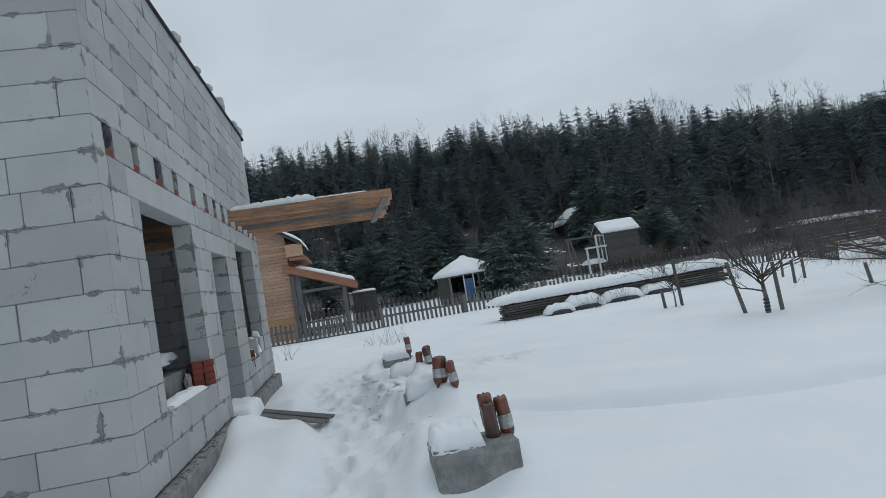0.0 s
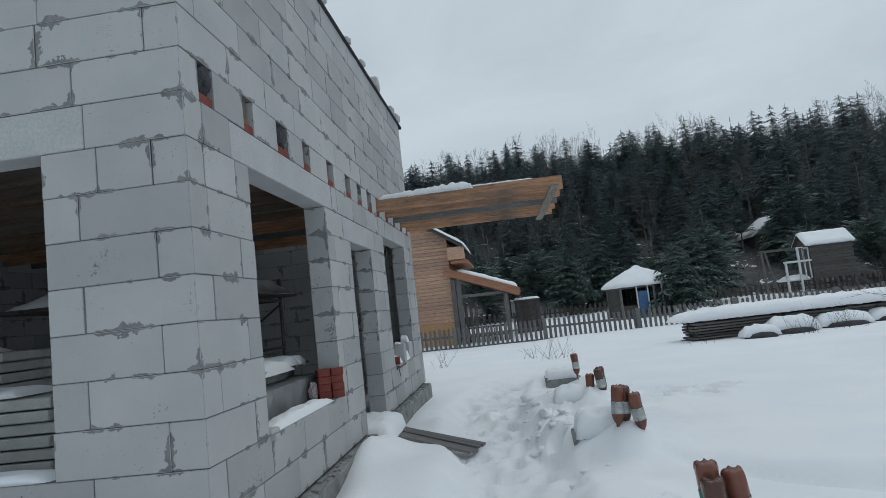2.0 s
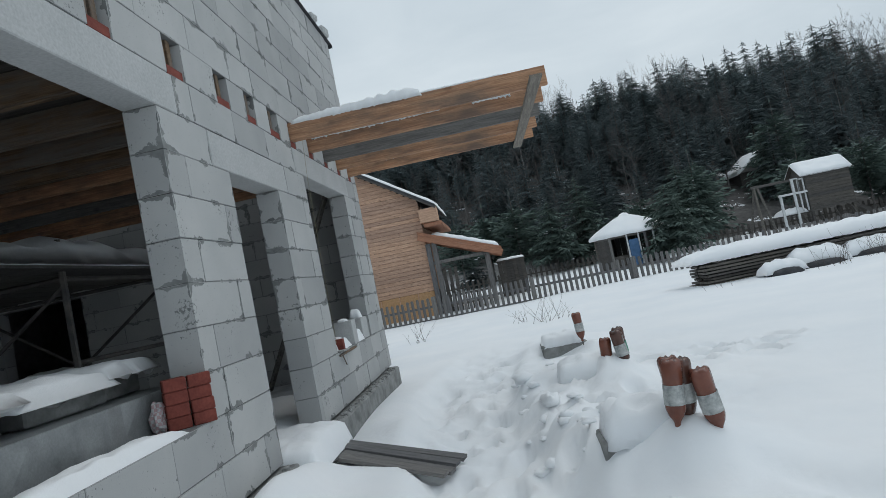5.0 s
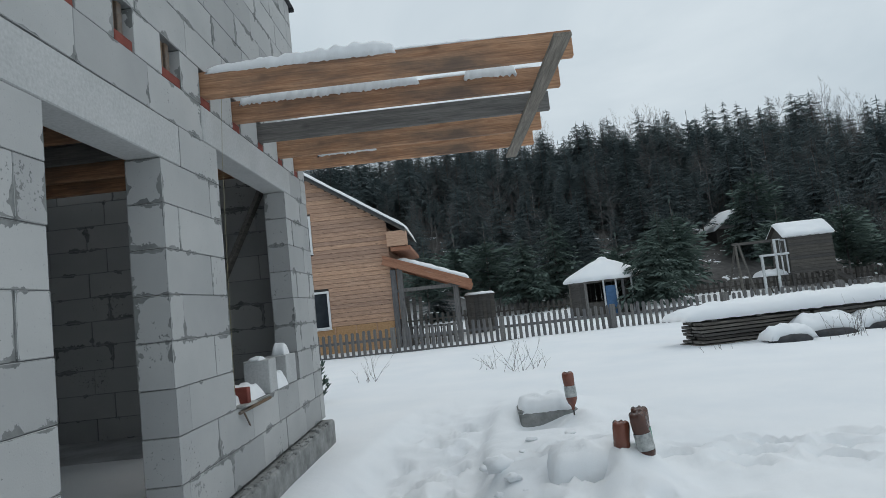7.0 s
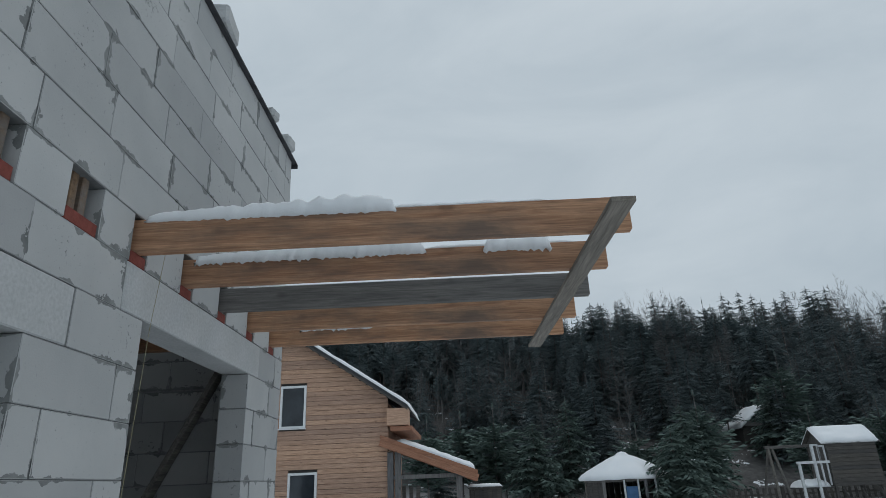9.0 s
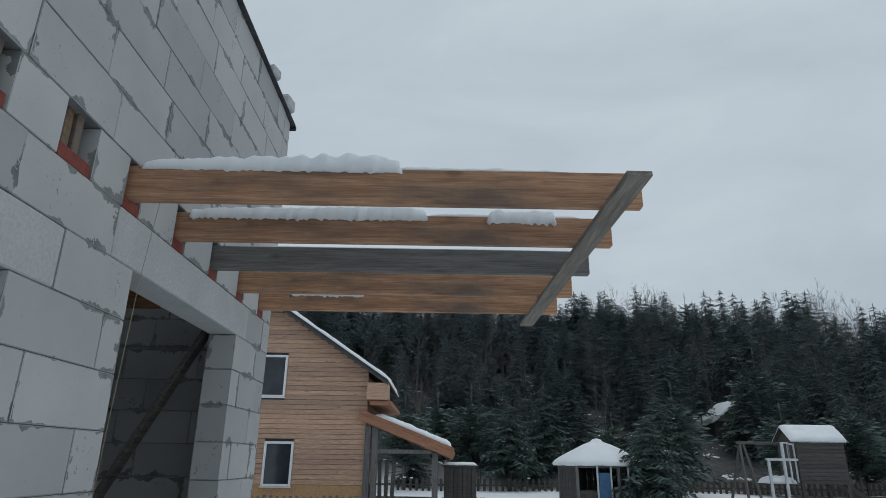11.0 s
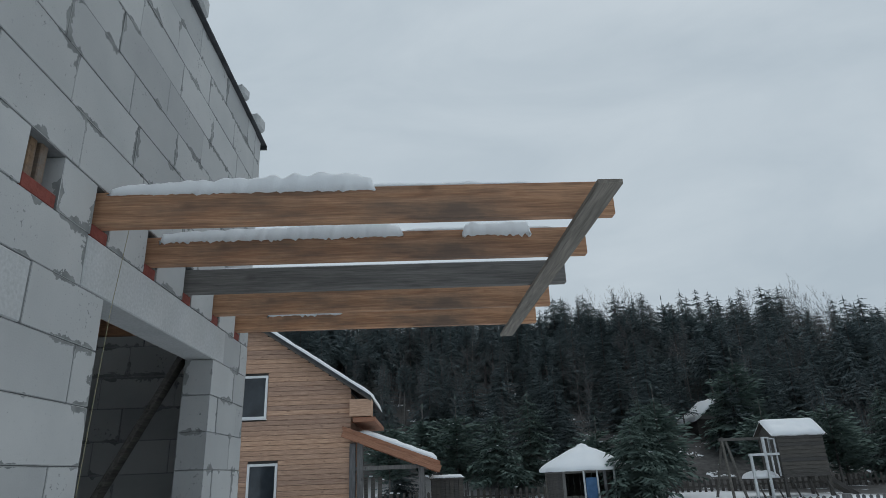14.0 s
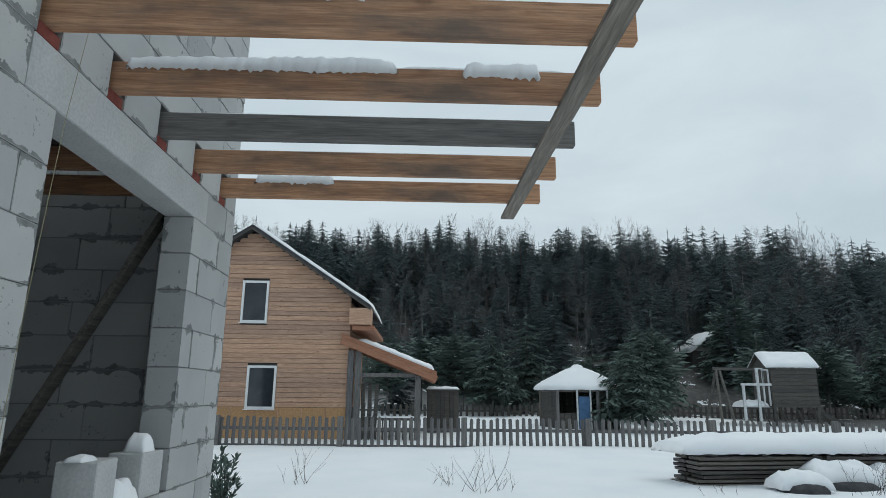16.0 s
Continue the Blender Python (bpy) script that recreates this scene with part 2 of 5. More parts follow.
M_NEEDLE = needle_material("conifer_needles", (1, 1, 1))
M_PINE = needle_material("young_pine_needles", (0.86, 0.94, 0.80))
M_GLASS = glass_material()
M_BOTTLE = bottle_material("brown_plastic", (0.065, 0.03, 0.024), (0.15, 0.065, 0.045))
M_BOTTLE_RED = bottle_material("orange_red_plastic", (0.15, 0.05, 0.034), (0.27, 0.095, 0.06))
M_PAPER = simple("wet_paper_label", (0.16, 0.18, 0.18), (0.55, 0.56, 0.55), 26, 0.6)
M_PAPER_GREEN = simple("green_label", (0.04, 0.16, 0.11), (0.10, 0.30, 0.22), 14, 0.6)
M_FILM = simple("cloudy_plastic_film", (0.13, 0.14, 0.145), (0.27, 0.285, 0.29), 5, 0.3, spec=0.6)
M_DUSTED = simple("snow_dusted_concrete", (0.34, 0.35, 0.36), (0.62, 0.64, 0.66), 2.5, 0.9, which="World")
M_FOAM = simple("pale_stone_slab", (0.30, 0.30, 0.29), (0.45, 0.45, 0.44), 5, 0.9)


# ---- mesh helpers ----
class Geo:
    """Vertices and faces gathered for one mesh."""

    def __init__(self):
        self.v, self.f = [], []

    def add(self, verts, faces):
        n = len(self.v)
        self.v.extend(verts)
        self.f.extend([tuple(i + n for i in f) for f in faces])
        return self

    def box(self, x0, x1, y0, y1, z0, z1, b=0.0, m=None):
        vs, fs = chamfer_box(x1 - x0, y1 - y0, z1 - z0, b)
        c = ((x0 + x1) / 2, (y0 + y1) / 2, (z0 + z1) / 2)
        vs = [Vector(v) + Vector(c) for v in vs]
        if m is not None:
            vs = [m @ v for v in vs]
        return self.add([tuple(v) for v in vs], fs)

    def tube(self, pts, radii, sides=6, cap=True):
        """A tube through points; radii one number or one a point."""
        pts = [Vector(p) for p in pts]
        if not isinstance(radii, (list, tuple)):
            radii = [radii] * len(pts)
        n0 = len(self.v)
        for i, p in enumerate(pts):
            d = (pts[min(i + 1, len(pts) - 1)] - pts[max(i - 1, 0)]).normalized()
            u = d.cross(Vector((0.31, 0.17, 0.93)) if abs(d.z) < 0.9 else Vector((1, 0.1, 0))).normalized()
            w = d.cross(u)
            for s in range(sides):
                a = 2 * math.pi * s / sides
                self.v.append(tuple(p + (u * math.cos(a) + w * math.sin(a)) * radii[i]))
        for i in range(len(pts) - 1):
            for s in range(sides):
                a, b = n0 + i * sides + s, n0 + i * sides + (s + 1) % sides
                self.f.append((a, b, b + sides, a + sides))
        if cap:
            self.f.append(tuple(n0 + s for s in reversed(range(sides))))
            self.f.append(tuple(n0 + (len(pts) - 1) * sides + s for s in range(sides)))
        return self

    def mesh(self, name, mat, smooth=False):
        me = bpy.data.meshes.new(name)
        me.from_pydata(self.v, [], self.f)
        me.validate()
        if mat:
            me.materials.append(mat)
        if smooth:
            me.polygons.foreach_set("use_smooth", [True] * len(me.polygons))
        me.update()
        return me


def chamfer_box(sx, sy, sz, b=0.0):
    """A box about the origin with chamfered edges."""
    hx, hy, hz = sx / 2, sy / 2, sz / 2
    if b <= 0:
        vs = [(x, y, z) for x in (-hx, hx) for y in (-hy, hy) for z in (-hz, hz)]
        return vs, [(0, 1, 3, 2), (4, 6, 7, 5), (0, 4, 5, 1), (2, 3, 7, 6), (0, 2, 6, 4), (1, 5, 7, 3)]
    b = min(b, hx * 0.45, hy * 0.45, hz * 0.45)
    vs, idx = [], {}
    for sxn in (-1, 1):
        for syn in (-1, 1):
            for szn in (-1, 1):
                for ax in range(3):
                    p = [sxn * (hx - b), syn * (hy - b), szn * (hz - b)]
                    p[ax] = (sxn * hx, syn * hy, szn * hz)[ax]
                    idx[(sxn, syn, szn, ax)] = len(vs)
                    vs.append(tuple(p))
    fs = []

    def face(keys):
        q = [idx[k] for k in keys]
        c = sum((Vector(vs[i]) for i in q), Vector()) / len(q)
        nrm = (Vector(vs[q[1]]) - Vector(vs[q[0]])).cross(Vector(vs[q[2]]) - Vector(vs[q[1]]))
        fs.append(tuple(q if nrm.dot(c) > 0 else q[::-1]))

    for ax in range(3):
        o1, o2 = [a for a in range(3) if a != ax]
        for s in (-1, 1):
            ks = []
            for p, q in ((-1, -1), (1, -1), (1, 1), (-1, 1)):
                k = [0, 0, 0]
                k[ax], k[o1], k[o2] = s, p, q
                ks.append((*k, ax))
            face(ks)
        for p in (-1, 1):
            for q in (-1, 1):
                k1, k2 = [0, 0, 0], [0, 0, 0]
                k1[ax], k1[o1], k1[o2] = -1, p, q
                k2[ax], k2[o1], k2[o2] = 1, p, q
                face([(*k1, o1), (*k2, o1), (*k2, o2), (*k1, o2)])
    for a in (-1, 1):
        for b2 in (-1, 1):
            for c in (-1, 1):
                face([(a, b2, c, 0), (a, b2, c, 1), (a, b2, c, 2)])
    return vs, fs


def part(name, geo, mat, parent, label="", smooth=False):
    """One mesh object under a thing or a part; the geometry is in the parent's own frame."""
    ob = new(name, geo.mesh(name, mat, smooth))
    ob.parent = parent
    if label:
        ob["label"] = label
    return ob


def thing(name, m, label, category, group="", kind=""):
    """An Empty at the base of a thing."""
    ob = new(name)
    ob.matrix_world = m
    ob.empty_display_size = 0.1
    return tagged(ob, label, category, group, kind)


def solo(name, geo, mat, m, label, category, group="", kind="", smooth=False):
    """A thing that is one mesh."""
    ob = new(name, geo.mesh(name, mat, smooth))
    ob.matrix_world = m
    return tagged(ob, label, category, group, kind)


def n3(x, y, z=0.0, s=1.0):
    return noise.noise((x * s, y * s, z * s))


BOX_CACHE = {}


def block_mesh(lx, ly, lz, mat, name, b=0.0022):
    key = (round(lx, 2), round(ly, 2), round(lz, 3), name)
    if key not in BOX_CACHE:
        g = Geo()
        g.add(*chamfer_box(lx, ly, lz, b))
        me = g.mesh(name, mat)
        at = me.attributes.new("half", "FLOAT_VECTOR", "POINT")
        at.data.foreach_set("vector", [lx / 2, ly / 2, lz / 2] * len(me.vertices))
        BOX_CACHE[key] = me
    return BOX_CACHE[key]


# ---- ground ----
def spaced(stops):
    """Coordinates from (start, end, step) stretches."""
    out = []
    for a, b, n in stops:
        out.extend(np.linspace(a, b, n, endpoint=False))
    out.append(stops[-1][1])
    return np.array(out)


def bump2(x, y, cx, cy, rx, ry):
    d = ((x - cx) / rx) ** 2 + ((y - cy) / ry) ** 2
    return math.exp(-d)


PILLARS = [(2.32, 0.12), (2.36, 2.85), (2.36, 5.3), (2.34, 7.75)]


FOOT = [(1.05 + 0.42 * (k % 2) + 0.1 * math.sin(k * 1.7) + 0.18 * math.sin((-5 + k * 0.33) * 0.8), -5 + k * 0.33, 0.25 * math.sin(k * 2.3)) for k in range(40)]
FOOT += [(1.9 + 0.33 * (k % 3) + 0.12 * math.sin(k * 3.1), 3.3 + k * 0.27, 1.1 * math.sin(k * 1.9)) for k in range(12)]
FOOT += [(2.9 + 0.21 * k, 5.6 + 0.3 * math.sin(k * 2.1), 1.2 + 0.3 * math.sin(k)) for k in range(8)]


def hill(x, y):
    start = 38 + 10 * min(1.0, max(0.0, (x - 26) / 12))
    d = max(0.0, y - start)
    return 18.0 * (1 - math.exp(-d / 42.0)) if d > 0 else 0.0


def ground_z(x, y):
    z = -0.27 + 0.05 * n3(x, y, 3, 0.16)
    near = max(0.0, min(1.0, (14 - y) / 6)) * max(0.0, min(1.0, (y + 12) / 4))
    path_x = 1.25 + 0.18 * math.sin(y * 0.8) + 0.1 * n3(0, y, 1, 0.5)
    trail = math.exp(-(((x - path_x) / 0.52) ** 8)) * max(0.0, min(1.0, (9.5 - y) / 3))
    z -= 0.18 * trail * near
    if -1 < x < 5 and -8 < y < 12:
        tread = n3(x, y, 7, 3.1) * 0.08 + n3(x, y, 9, 7.5) * 0.035 + abs(n3(x, y, 12, 5.0)) * -0.055 + n3(x, y, 13, 15.0) * 0.018
        for fx, fy, fa in FOOT:
            dx, dy = x - fx, y - fy
            if abs(dx) < 0.35 and abs(dy) < 0.35:
                u, w = dx * math.cos(fa) + dy * math.sin(fa), dy * math.cos(fa) - dx * math.sin(fa)
                q = (u / 0.08) ** 2 + (w / 0.17) ** 2
                z += -0.11 * math.exp(-q * q) + 0.045 * math.exp(-((math.sqrt(q) - 1.55) / 0.4) ** 2)
        z += tread * min(1.0, trail * 1.2 + 0.7 * bump2(x, y, 2.1, 4.6, 1.1, 3.6) + 0.35 * bump2(x, y, 3.2, 5.5, 0.9, 1.6))
        z += 0.20 * bump2(x, y, 2.52, 2.72, 0.27, 0.25) + 0.15 * bump2(x, y, 2.56, 5.14, 0.26, 0.22) + 0.10 * bump2(x, y, 2.3, 5.05, 0.4, 0.2) + 0.13 * bump2(x, y, 2.62, 7.32, 0.2, 0.2)
        z += 0.17 * bump2(x, y, 0.62, 2.15, 0.42, 0.95) + 0.17 * bump2(x, y, 0.14, 2.55, 0.17, 0.65)
        z += 0.10 * bump2(x, y, 0.45, 0.2, 0.3, 0.7) + 0.13 * bump2(x, y, 0.30, 1.2, 0.2, 1.3)
        z += 0.12 * bump2(x, y, 0.2, 3.45, 0.3, 0.3) + 0.07 * bump2(x, y, 0.25, 5.6, 0.25, 1.2) + 0.12 * bump2(x, y, 0.65, 4.75, 0.3, 0.4) + 0.16 * bump2(x, y, 0.12, 2.95, 0.22, 0.5)
        for px, py in PILLARS:
            z += 0.17 * bump2(x, y, px + 0.05, py + 0.35, 0.55, 0.5)
            z -= (0.16 if py < 1 or py > 7 else 0.06) * bump2(x, y, px - 0.15, py - 0.3, 0.28, 0.22)
        z += 0.13 * bump2(x, y, 2.0, 1.35, 0.5, 0.6) + 0.1 * bump2(x, y, 1.95, 4.0, 0.4, 0.6)
    if x > 2.6:
        rut = math.exp(-(((y - 0.45 - 1.65 * math.exp((3.1 - x) / 1.6)) / 0.14) ** 2)) * min(1.0, (x - 2.6) / 1.5)
        z -= 0.24 * rut * (0.75 + 0.6 * n3(x, y, 2, 2.5))
        z += 0.08 * math.exp(-(((y - 0.80 - 1.65 * math.exp((3.1 - x) / 1.6)) / 0.2) ** 2)) * min(1.0, (x - 2.6) / 1.5)
    z += 0.018 * n3(x, y, 5, 1.1)
    if y > 16:
        z += 0.10 * max(0.0, min(1.0, (y - 16) / 3)) * max(0, n3(x, 1, 8, 0.25))
    if y > 22:
        z += 0.30 * min(1.0, (y - 22) / 13)
    if y > 36:
        z += hill(x, y) * (1 + 0.10 * n3(x, y, 4, 0.06))
    return z


def build_ground():
    xs = spaced([(-900, -120, 8), (-120, -16, 16), (-16, -1, 26), (-1, 4.2, 96), (4.2, 13, 70), (13, 40, 40), (40, 130, 40), (130, 900, 8)])
    ys = spaced([(-900, -100, 8), (-100, -12, 14), (-12, -5, 24), (-5, 9, 250), (9, 21, 80), (21, 40, 40), (40, 110, 50), (110, 900, 9)])
    nx, ny = len(xs), len(ys)
    co = np.empty((ny, nx, 3))
    wd = np.zeros((ny, nx))
    for j, y in enumerate(ys):
        for i, x in enumerate(xs):
            co[j, i] = (x, y, ground_z(x, y))
            start = 37 - 13.5 * min(1.0, max(0.0, (x - 15) / 8))
            wd[j, i] = max(0.0, min(1.0, (y - start + 3 * n3(x, y, 6, 0.2)) / 3))
    idx = np.arange(nx * ny).reshape(ny, nx)
    quads = np.stack([idx[:-1, :-1], idx[:-1, 1:], idx[1:, 1:], idx[1:, :-1]], -1).reshape(-1, 4)
    me = bpy.data.meshes.new("ground")
    me.vertices.add(nx * ny)
    me.vertices.foreach_set("co", co.ravel())
    me.loops.add(quads.size)
    me.loops.foreach_set("vertex_index", quads.ravel())
    me.polygons.add(len(quads))
    me.polygons.foreach_set("loop_start", np.arange(0, quads.size, 4))
    me.update(calc_edges=True)
    me.polygons.foreach_set("use_smooth", [True] * len(me.polygons))
    at = me.attributes.new("woods", "FLOAT", "POINT")
    at.data.foreach_set("value", wd.ravel())
    me.materials.append(M_GROUND)
    ob = new("ground", me)
    tagged(ob, "deep trodden snow over a flat garden plot", "snow", kind="structure")


build_ground()


# ---- block house under construction ----
H = 0.25
TOP = 4.5
WALL_N = 7.63
HOLES = [(0.18, 0.37), (0.79, 0.96), (1.40, 1.63), (2.00, 2.19), (2.72, 2.92), (3.38, 3.60), (3.92, 4.10), (4.41, 4.65),
         (4.94, 5.10), (5.51, 5.67), (6.08, 6.24), (6.66, 6.82), (7.22, 7.38)]
EAST_OPEN = [(0.80, 2.50, 0.5, 2.25), (3.34, 4.30, 0.0, 2.0), (5.14, 6.76, 0.5, 2.25)]
EAST_LINTEL = [(0.55, 2.75, 2.25), (3.10, 4.56, 2.0), (4.92, 7.0, 2.25)]


def split(a, b, first, step=0.6):
    """Cut [a, b] at first + k * step, with no piece shorter than 0.1."""
    cuts = [a]
    k = math.ceil((a - first) / step)
    while first + k * step < b - 0.1:
        c = first + k * step
        if c > a + 0.1:
            cuts.append(c)
        k += 1
    cuts.append(b)
    return list(zip(cuts[:-1], cuts[1:]))


def cut_at(a, b, cuts):
    """Cut [a, b] at the given joints, with no piece shorter than 0.08."""
    stops = [a] + [c for c in sorted(cuts) if a + 0.08 < c < b - 0.08] + [b]
    return list(zip(stops[:-1], stops[1:]))


def minus(spans, a, b):
    out = []
    for s, e in spans:
        if b <= s or a >= e:
            out.append((s, e))
        else:
            if a > s + 0.02:
                out.append((s, a))
            if b < e - 0.02:
                out.append((b, e))
    return out


def block_wall(name, axis, fixed, a, b, top, openings, lintels, holes, corner, label, thick=0.2, shift=0.0, joints=None):
    """A wall of blocks along an axis (0: x, 1: y) whose faces lie at fixed and fixed - thick; each block is a part."""
    rng = random.Random(name)
    core = Geo()
    wall_parts = []
    courses = round(top / H)

    def put(s, e, z0, z1, r):
        lo, hi = fixed - thick + r, fixed - r
        if axis == 1:
            core.box(lo, hi, s, e, z0, z1)
        else:
            core.box(s, e, lo, hi, z0, z1)

    for i in range(courses):
        z0 = i * H
        s0, e0 = corner(i)
        spans = [(s0, e0)]
        for o in openings:
            if o[2] < z0 + H - 0.02 and o[3] > z0 + 0.02:
                spans = minus(spans, o[0], o[1])
        for l in lintels:
            if abs(l[2] - z0) < 0.02:
                spans = minus(spans, l[0], l[1])
        if i == 10:
            for h in holes:
                spans = minus(spans, *h)
        first = a + shift + (0.0 if i % 2 == 0 else 0.2) + (0.3 if (i // 2) % 2 and i > 9 else 0.0)
        for s, e in spans:
            put(s + 0.012, e - 0.012, z0, z0 + H, 0.007)
            for p, q in (cut_at(s, e, joints(i)) if joints else split(s, e, first)):
                wall_parts.append((p, q, z0))
    for l in lintels:
        put(l[0] + 0.02, l[1] - 0.02, l[2] + 0.01, l[2] + H, 0.02)
    wall = new(name, core.mesh(name, M_GLUE))
    tagged(wall, label, "wall", kind="structure")
    for p, q, z0 in wall_parts:
        j, jz = rng.uniform(0.003, 0.007), rng.uniform(0.004, 0.010)
        ln = round(q - p - j, 2) if q - p > 0.2 else round(q - p - j, 3)
        me = block_mesh(thick, ln, H - 0.0045, M_BLOCK, "block") if axis == 1 else block_mesh(ln, thick, H - 0.0045, M_BLOCK, "block")
        ob = new("block", me)
        mid, off = (p + q) / 2, fixed - thick / 2 + rng.uniform(-0.003, 0.003)
        ob.location = (off, mid, z0 + H / 2) if axis == 1 else (mid, off, z0 + H / 2)
        ob.rotation_euler = (0, 0, rng.uniform(-0.002, 0.002))
        ob.parent = wall
    for l in lintels:
        g = Geo()
        if axis == 1:
            g.box(fixed - thick, fixed + 0.002, l[0] + 0.004, l[1] - 0.004, l[2] + 0.002, l[2] + H - 0.004, 0.006)
        else:
            g.box(l[0] + 0.004, l[1] - 0.004, fixed - thick - 0.002, fixed, l[2] + 0.002, l[2] + H - 0.004, 0.006)
        part("lintel", g, M_LINTEL, wall, "smooth cast lintel over an opening")
    return wall


HX0 = -6.2
even = lambda a, b: (lambda i: (a, b) if i % 2 == 0 else (a + 0.2, b - 0.2))
odd = lambda a, b: (lambda i: (a, b) if i % 2 == 1 else (a + 0.2, b - 0.2))
BLOCK = 0.615
# joints of the east wall: one a pillar between the openings; two starts of a run in the whole courses
PILLAR_JOINTS = {2: (0.62, 2.72, 4.46, 7.3), 3: (0.2, 2.7, 4.86, 6.95), 4: (0.61, 3.14, 4.46, 7.3), 5: (0.2, 2.71, 4.9, 6.95), 6: (0.59, 3.16, 4.48, 7.3),
                 7: (0.19, 2.73, 4.96, 6.95), 8: (0.19, 0.59, 7.3), 9: (0.2, 2.95, 3.58, 4.23), 10: ()}
RUN_STARTS = {0: (0.65, 4.39), 1: (0.22, 4.21), 11: (0.61, 4.14), 12: (0.81, 4.0), 13: (0.61, 4.5), 14: (0.52, 4.31), 15: (0.65, 4.48), 16: (0.3, 4.35), 17: (0.55, 4.1)}
MEET = 3.85


def east_joints(i):
    if i in PILLAR_JOINTS:
        return PILLAR_JOINTS[i]
    a, b = RUN_STARTS[i]
    return [a + k * BLOCK for k in range(8) if a + k * BLOCK < MEET] + [b + k * BLOCK for k in range(8)]


def south_joints(i):
    first = {8: -0.52, 10: -0.64, 11: -0.84}.get(i, -0.63 if i % 2 else -0.82)
    return [first - k * BLOCK for k in range(10)]


def east_first(i):
    """Whether the east wall's block shows at the corner of the south wall."""
    return (i % 2 == 0) == (i < 10)


E_WALL = block_wall("wall_east", 1, 0.0, 0.0, WALL_N, TOP, EAST_OPEN, EAST_LINTEL, HOLES,
                    lambda i: (0.0 if east_first(i) else 0.2, WALL_N if i % 2 == 0 else WALL_N - 0.2),
                    "bare white aerated concrete block wall with grey glue joints", joints=east_joints)
S_WALL = block_wall("wall_south", 0, 0.2, 0.0, 0.0, TOP, [(-2.6, -0.84, 0.5, 2.25), (-5.2, -3.8, 0.5, 2.25)],
                    [(-2.85, -0.58, 2.25), (-5.45, -3.55, 2.25)], [], lambda i: (HX0 if i % 2 else HX0 + 0.2, -0.2 if east_first(i) else 0.0),
                    "bare aerated concrete block gable wall with window holes", joints=south_joints)
N_WALL = block_wall("wall_north", 0, WALL_N, 0.0, 0.0, TOP, [(-5.3, -4.05, 0.75, 1.75)], [(-5.55, -3.8, 1.75)], [], odd(HX0, 0.0), "bare aerated concrete block end wall", shift=0.1)
W_WALL = block_wall("wall_west", 1, HX0 + 0.2, 0.0, WALL_N, TOP, [(1.2, 2.8, 0.75, 2.25)], [(0.95, 3.05, 2.25)], [], even(0.0, WALL_N),
                    "bare aerated concrete block back wall with a window hole")


def house_shell():
    g = Geo()
    g.box(HX0 - 0.08, 0.10, -0.08, WALL_N - 0.03, -0.75, -0.02, 0.02)
    foundation = solo("foundation", g, M_CONC, Matrix(), "rough cast concrete strip foundation with snow against it", "foundation", kind="structure")
    rng = random.Random(3)
    lumps = Geo()
    for k in range(230):
        y = rng.uniform(0.3, WALL_N - 0.2)
        r = rng.uniform(0.005, 0.026) * rng.uniform(0.5, 1.0)
        x = rng.uniform(0.02, 0.085)
        ry = r * rng.uniform(0.8, 3.0)
        lumps.box(x - r, x + r, y - ry, y + ry, -0.03, -0.02 + r * rng.uniform(0.5, 1.1), r * 0.5)
    part("mortar_crumbs", lumps, M_CONC, foundation, "hardened crumbs of grey mortar")
    g = Geo()
    g.box(HX0 + 0.2, -0.2, 0.2, WALL_N - 0.2, -0.003, 0.03)
    solo("floor", g, M_DUSTED, Matrix(), "rough grey concrete subfloor dusted with blown snow", "floor", kind="structure")
    g = Geo()
    g.box(-0.235, 0.035, -0.02, WALL_N + 0.06, TOP, TOP + 0.018, 0.004)
    g.box(-0.235, 0.035, WALL_N + 0.062, WALL_N + 0.09, TOP - 0.03, TOP + 0.012)
    solo("trim", g, M_FELT, Matrix(), "black bitumen felt strip laid along the wall top", "felt strip", kind="structure")
    g = Geo()
    y = 0.25
    while y < WALL_N - 0.35:
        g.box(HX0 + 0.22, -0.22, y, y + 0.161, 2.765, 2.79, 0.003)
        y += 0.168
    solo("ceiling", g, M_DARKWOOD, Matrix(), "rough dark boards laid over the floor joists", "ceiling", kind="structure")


house_shell()


def crumple(g, c, r, rough, seed, n=18, m=11):
    """A closed, creased lump."""
    i0 = len(g.v)
    for q in range(m + 1):
        ph = math.pi * q / m
        for s in range(n):
            a = 2 * math.pi * s / n
            d = Vector((math.sin(ph) * math.cos(a), math.sin(ph) * math.sin(a), -math.cos(ph)))
            f = 1 + rough * (n3(d.x * 2.2, d.y * 2.2, d.z * 2.2 + seed * 7, 1.0) + 0.6 * n3(d.x * 5, d.y * 5, d.z * 5 + seed * 3, 1.0))
            g.v.append((c[0] + r[0] * d.x * f, c[1] + r[1] * d.y * f, c[2] + r[2] * d.z * f))
    for q in range(m):
        for s in range(n):
            a, b = i0 + q * n + s, i0 + q * n + (s + 1) % n
            g.f.append((a, b, b + n, a + n))


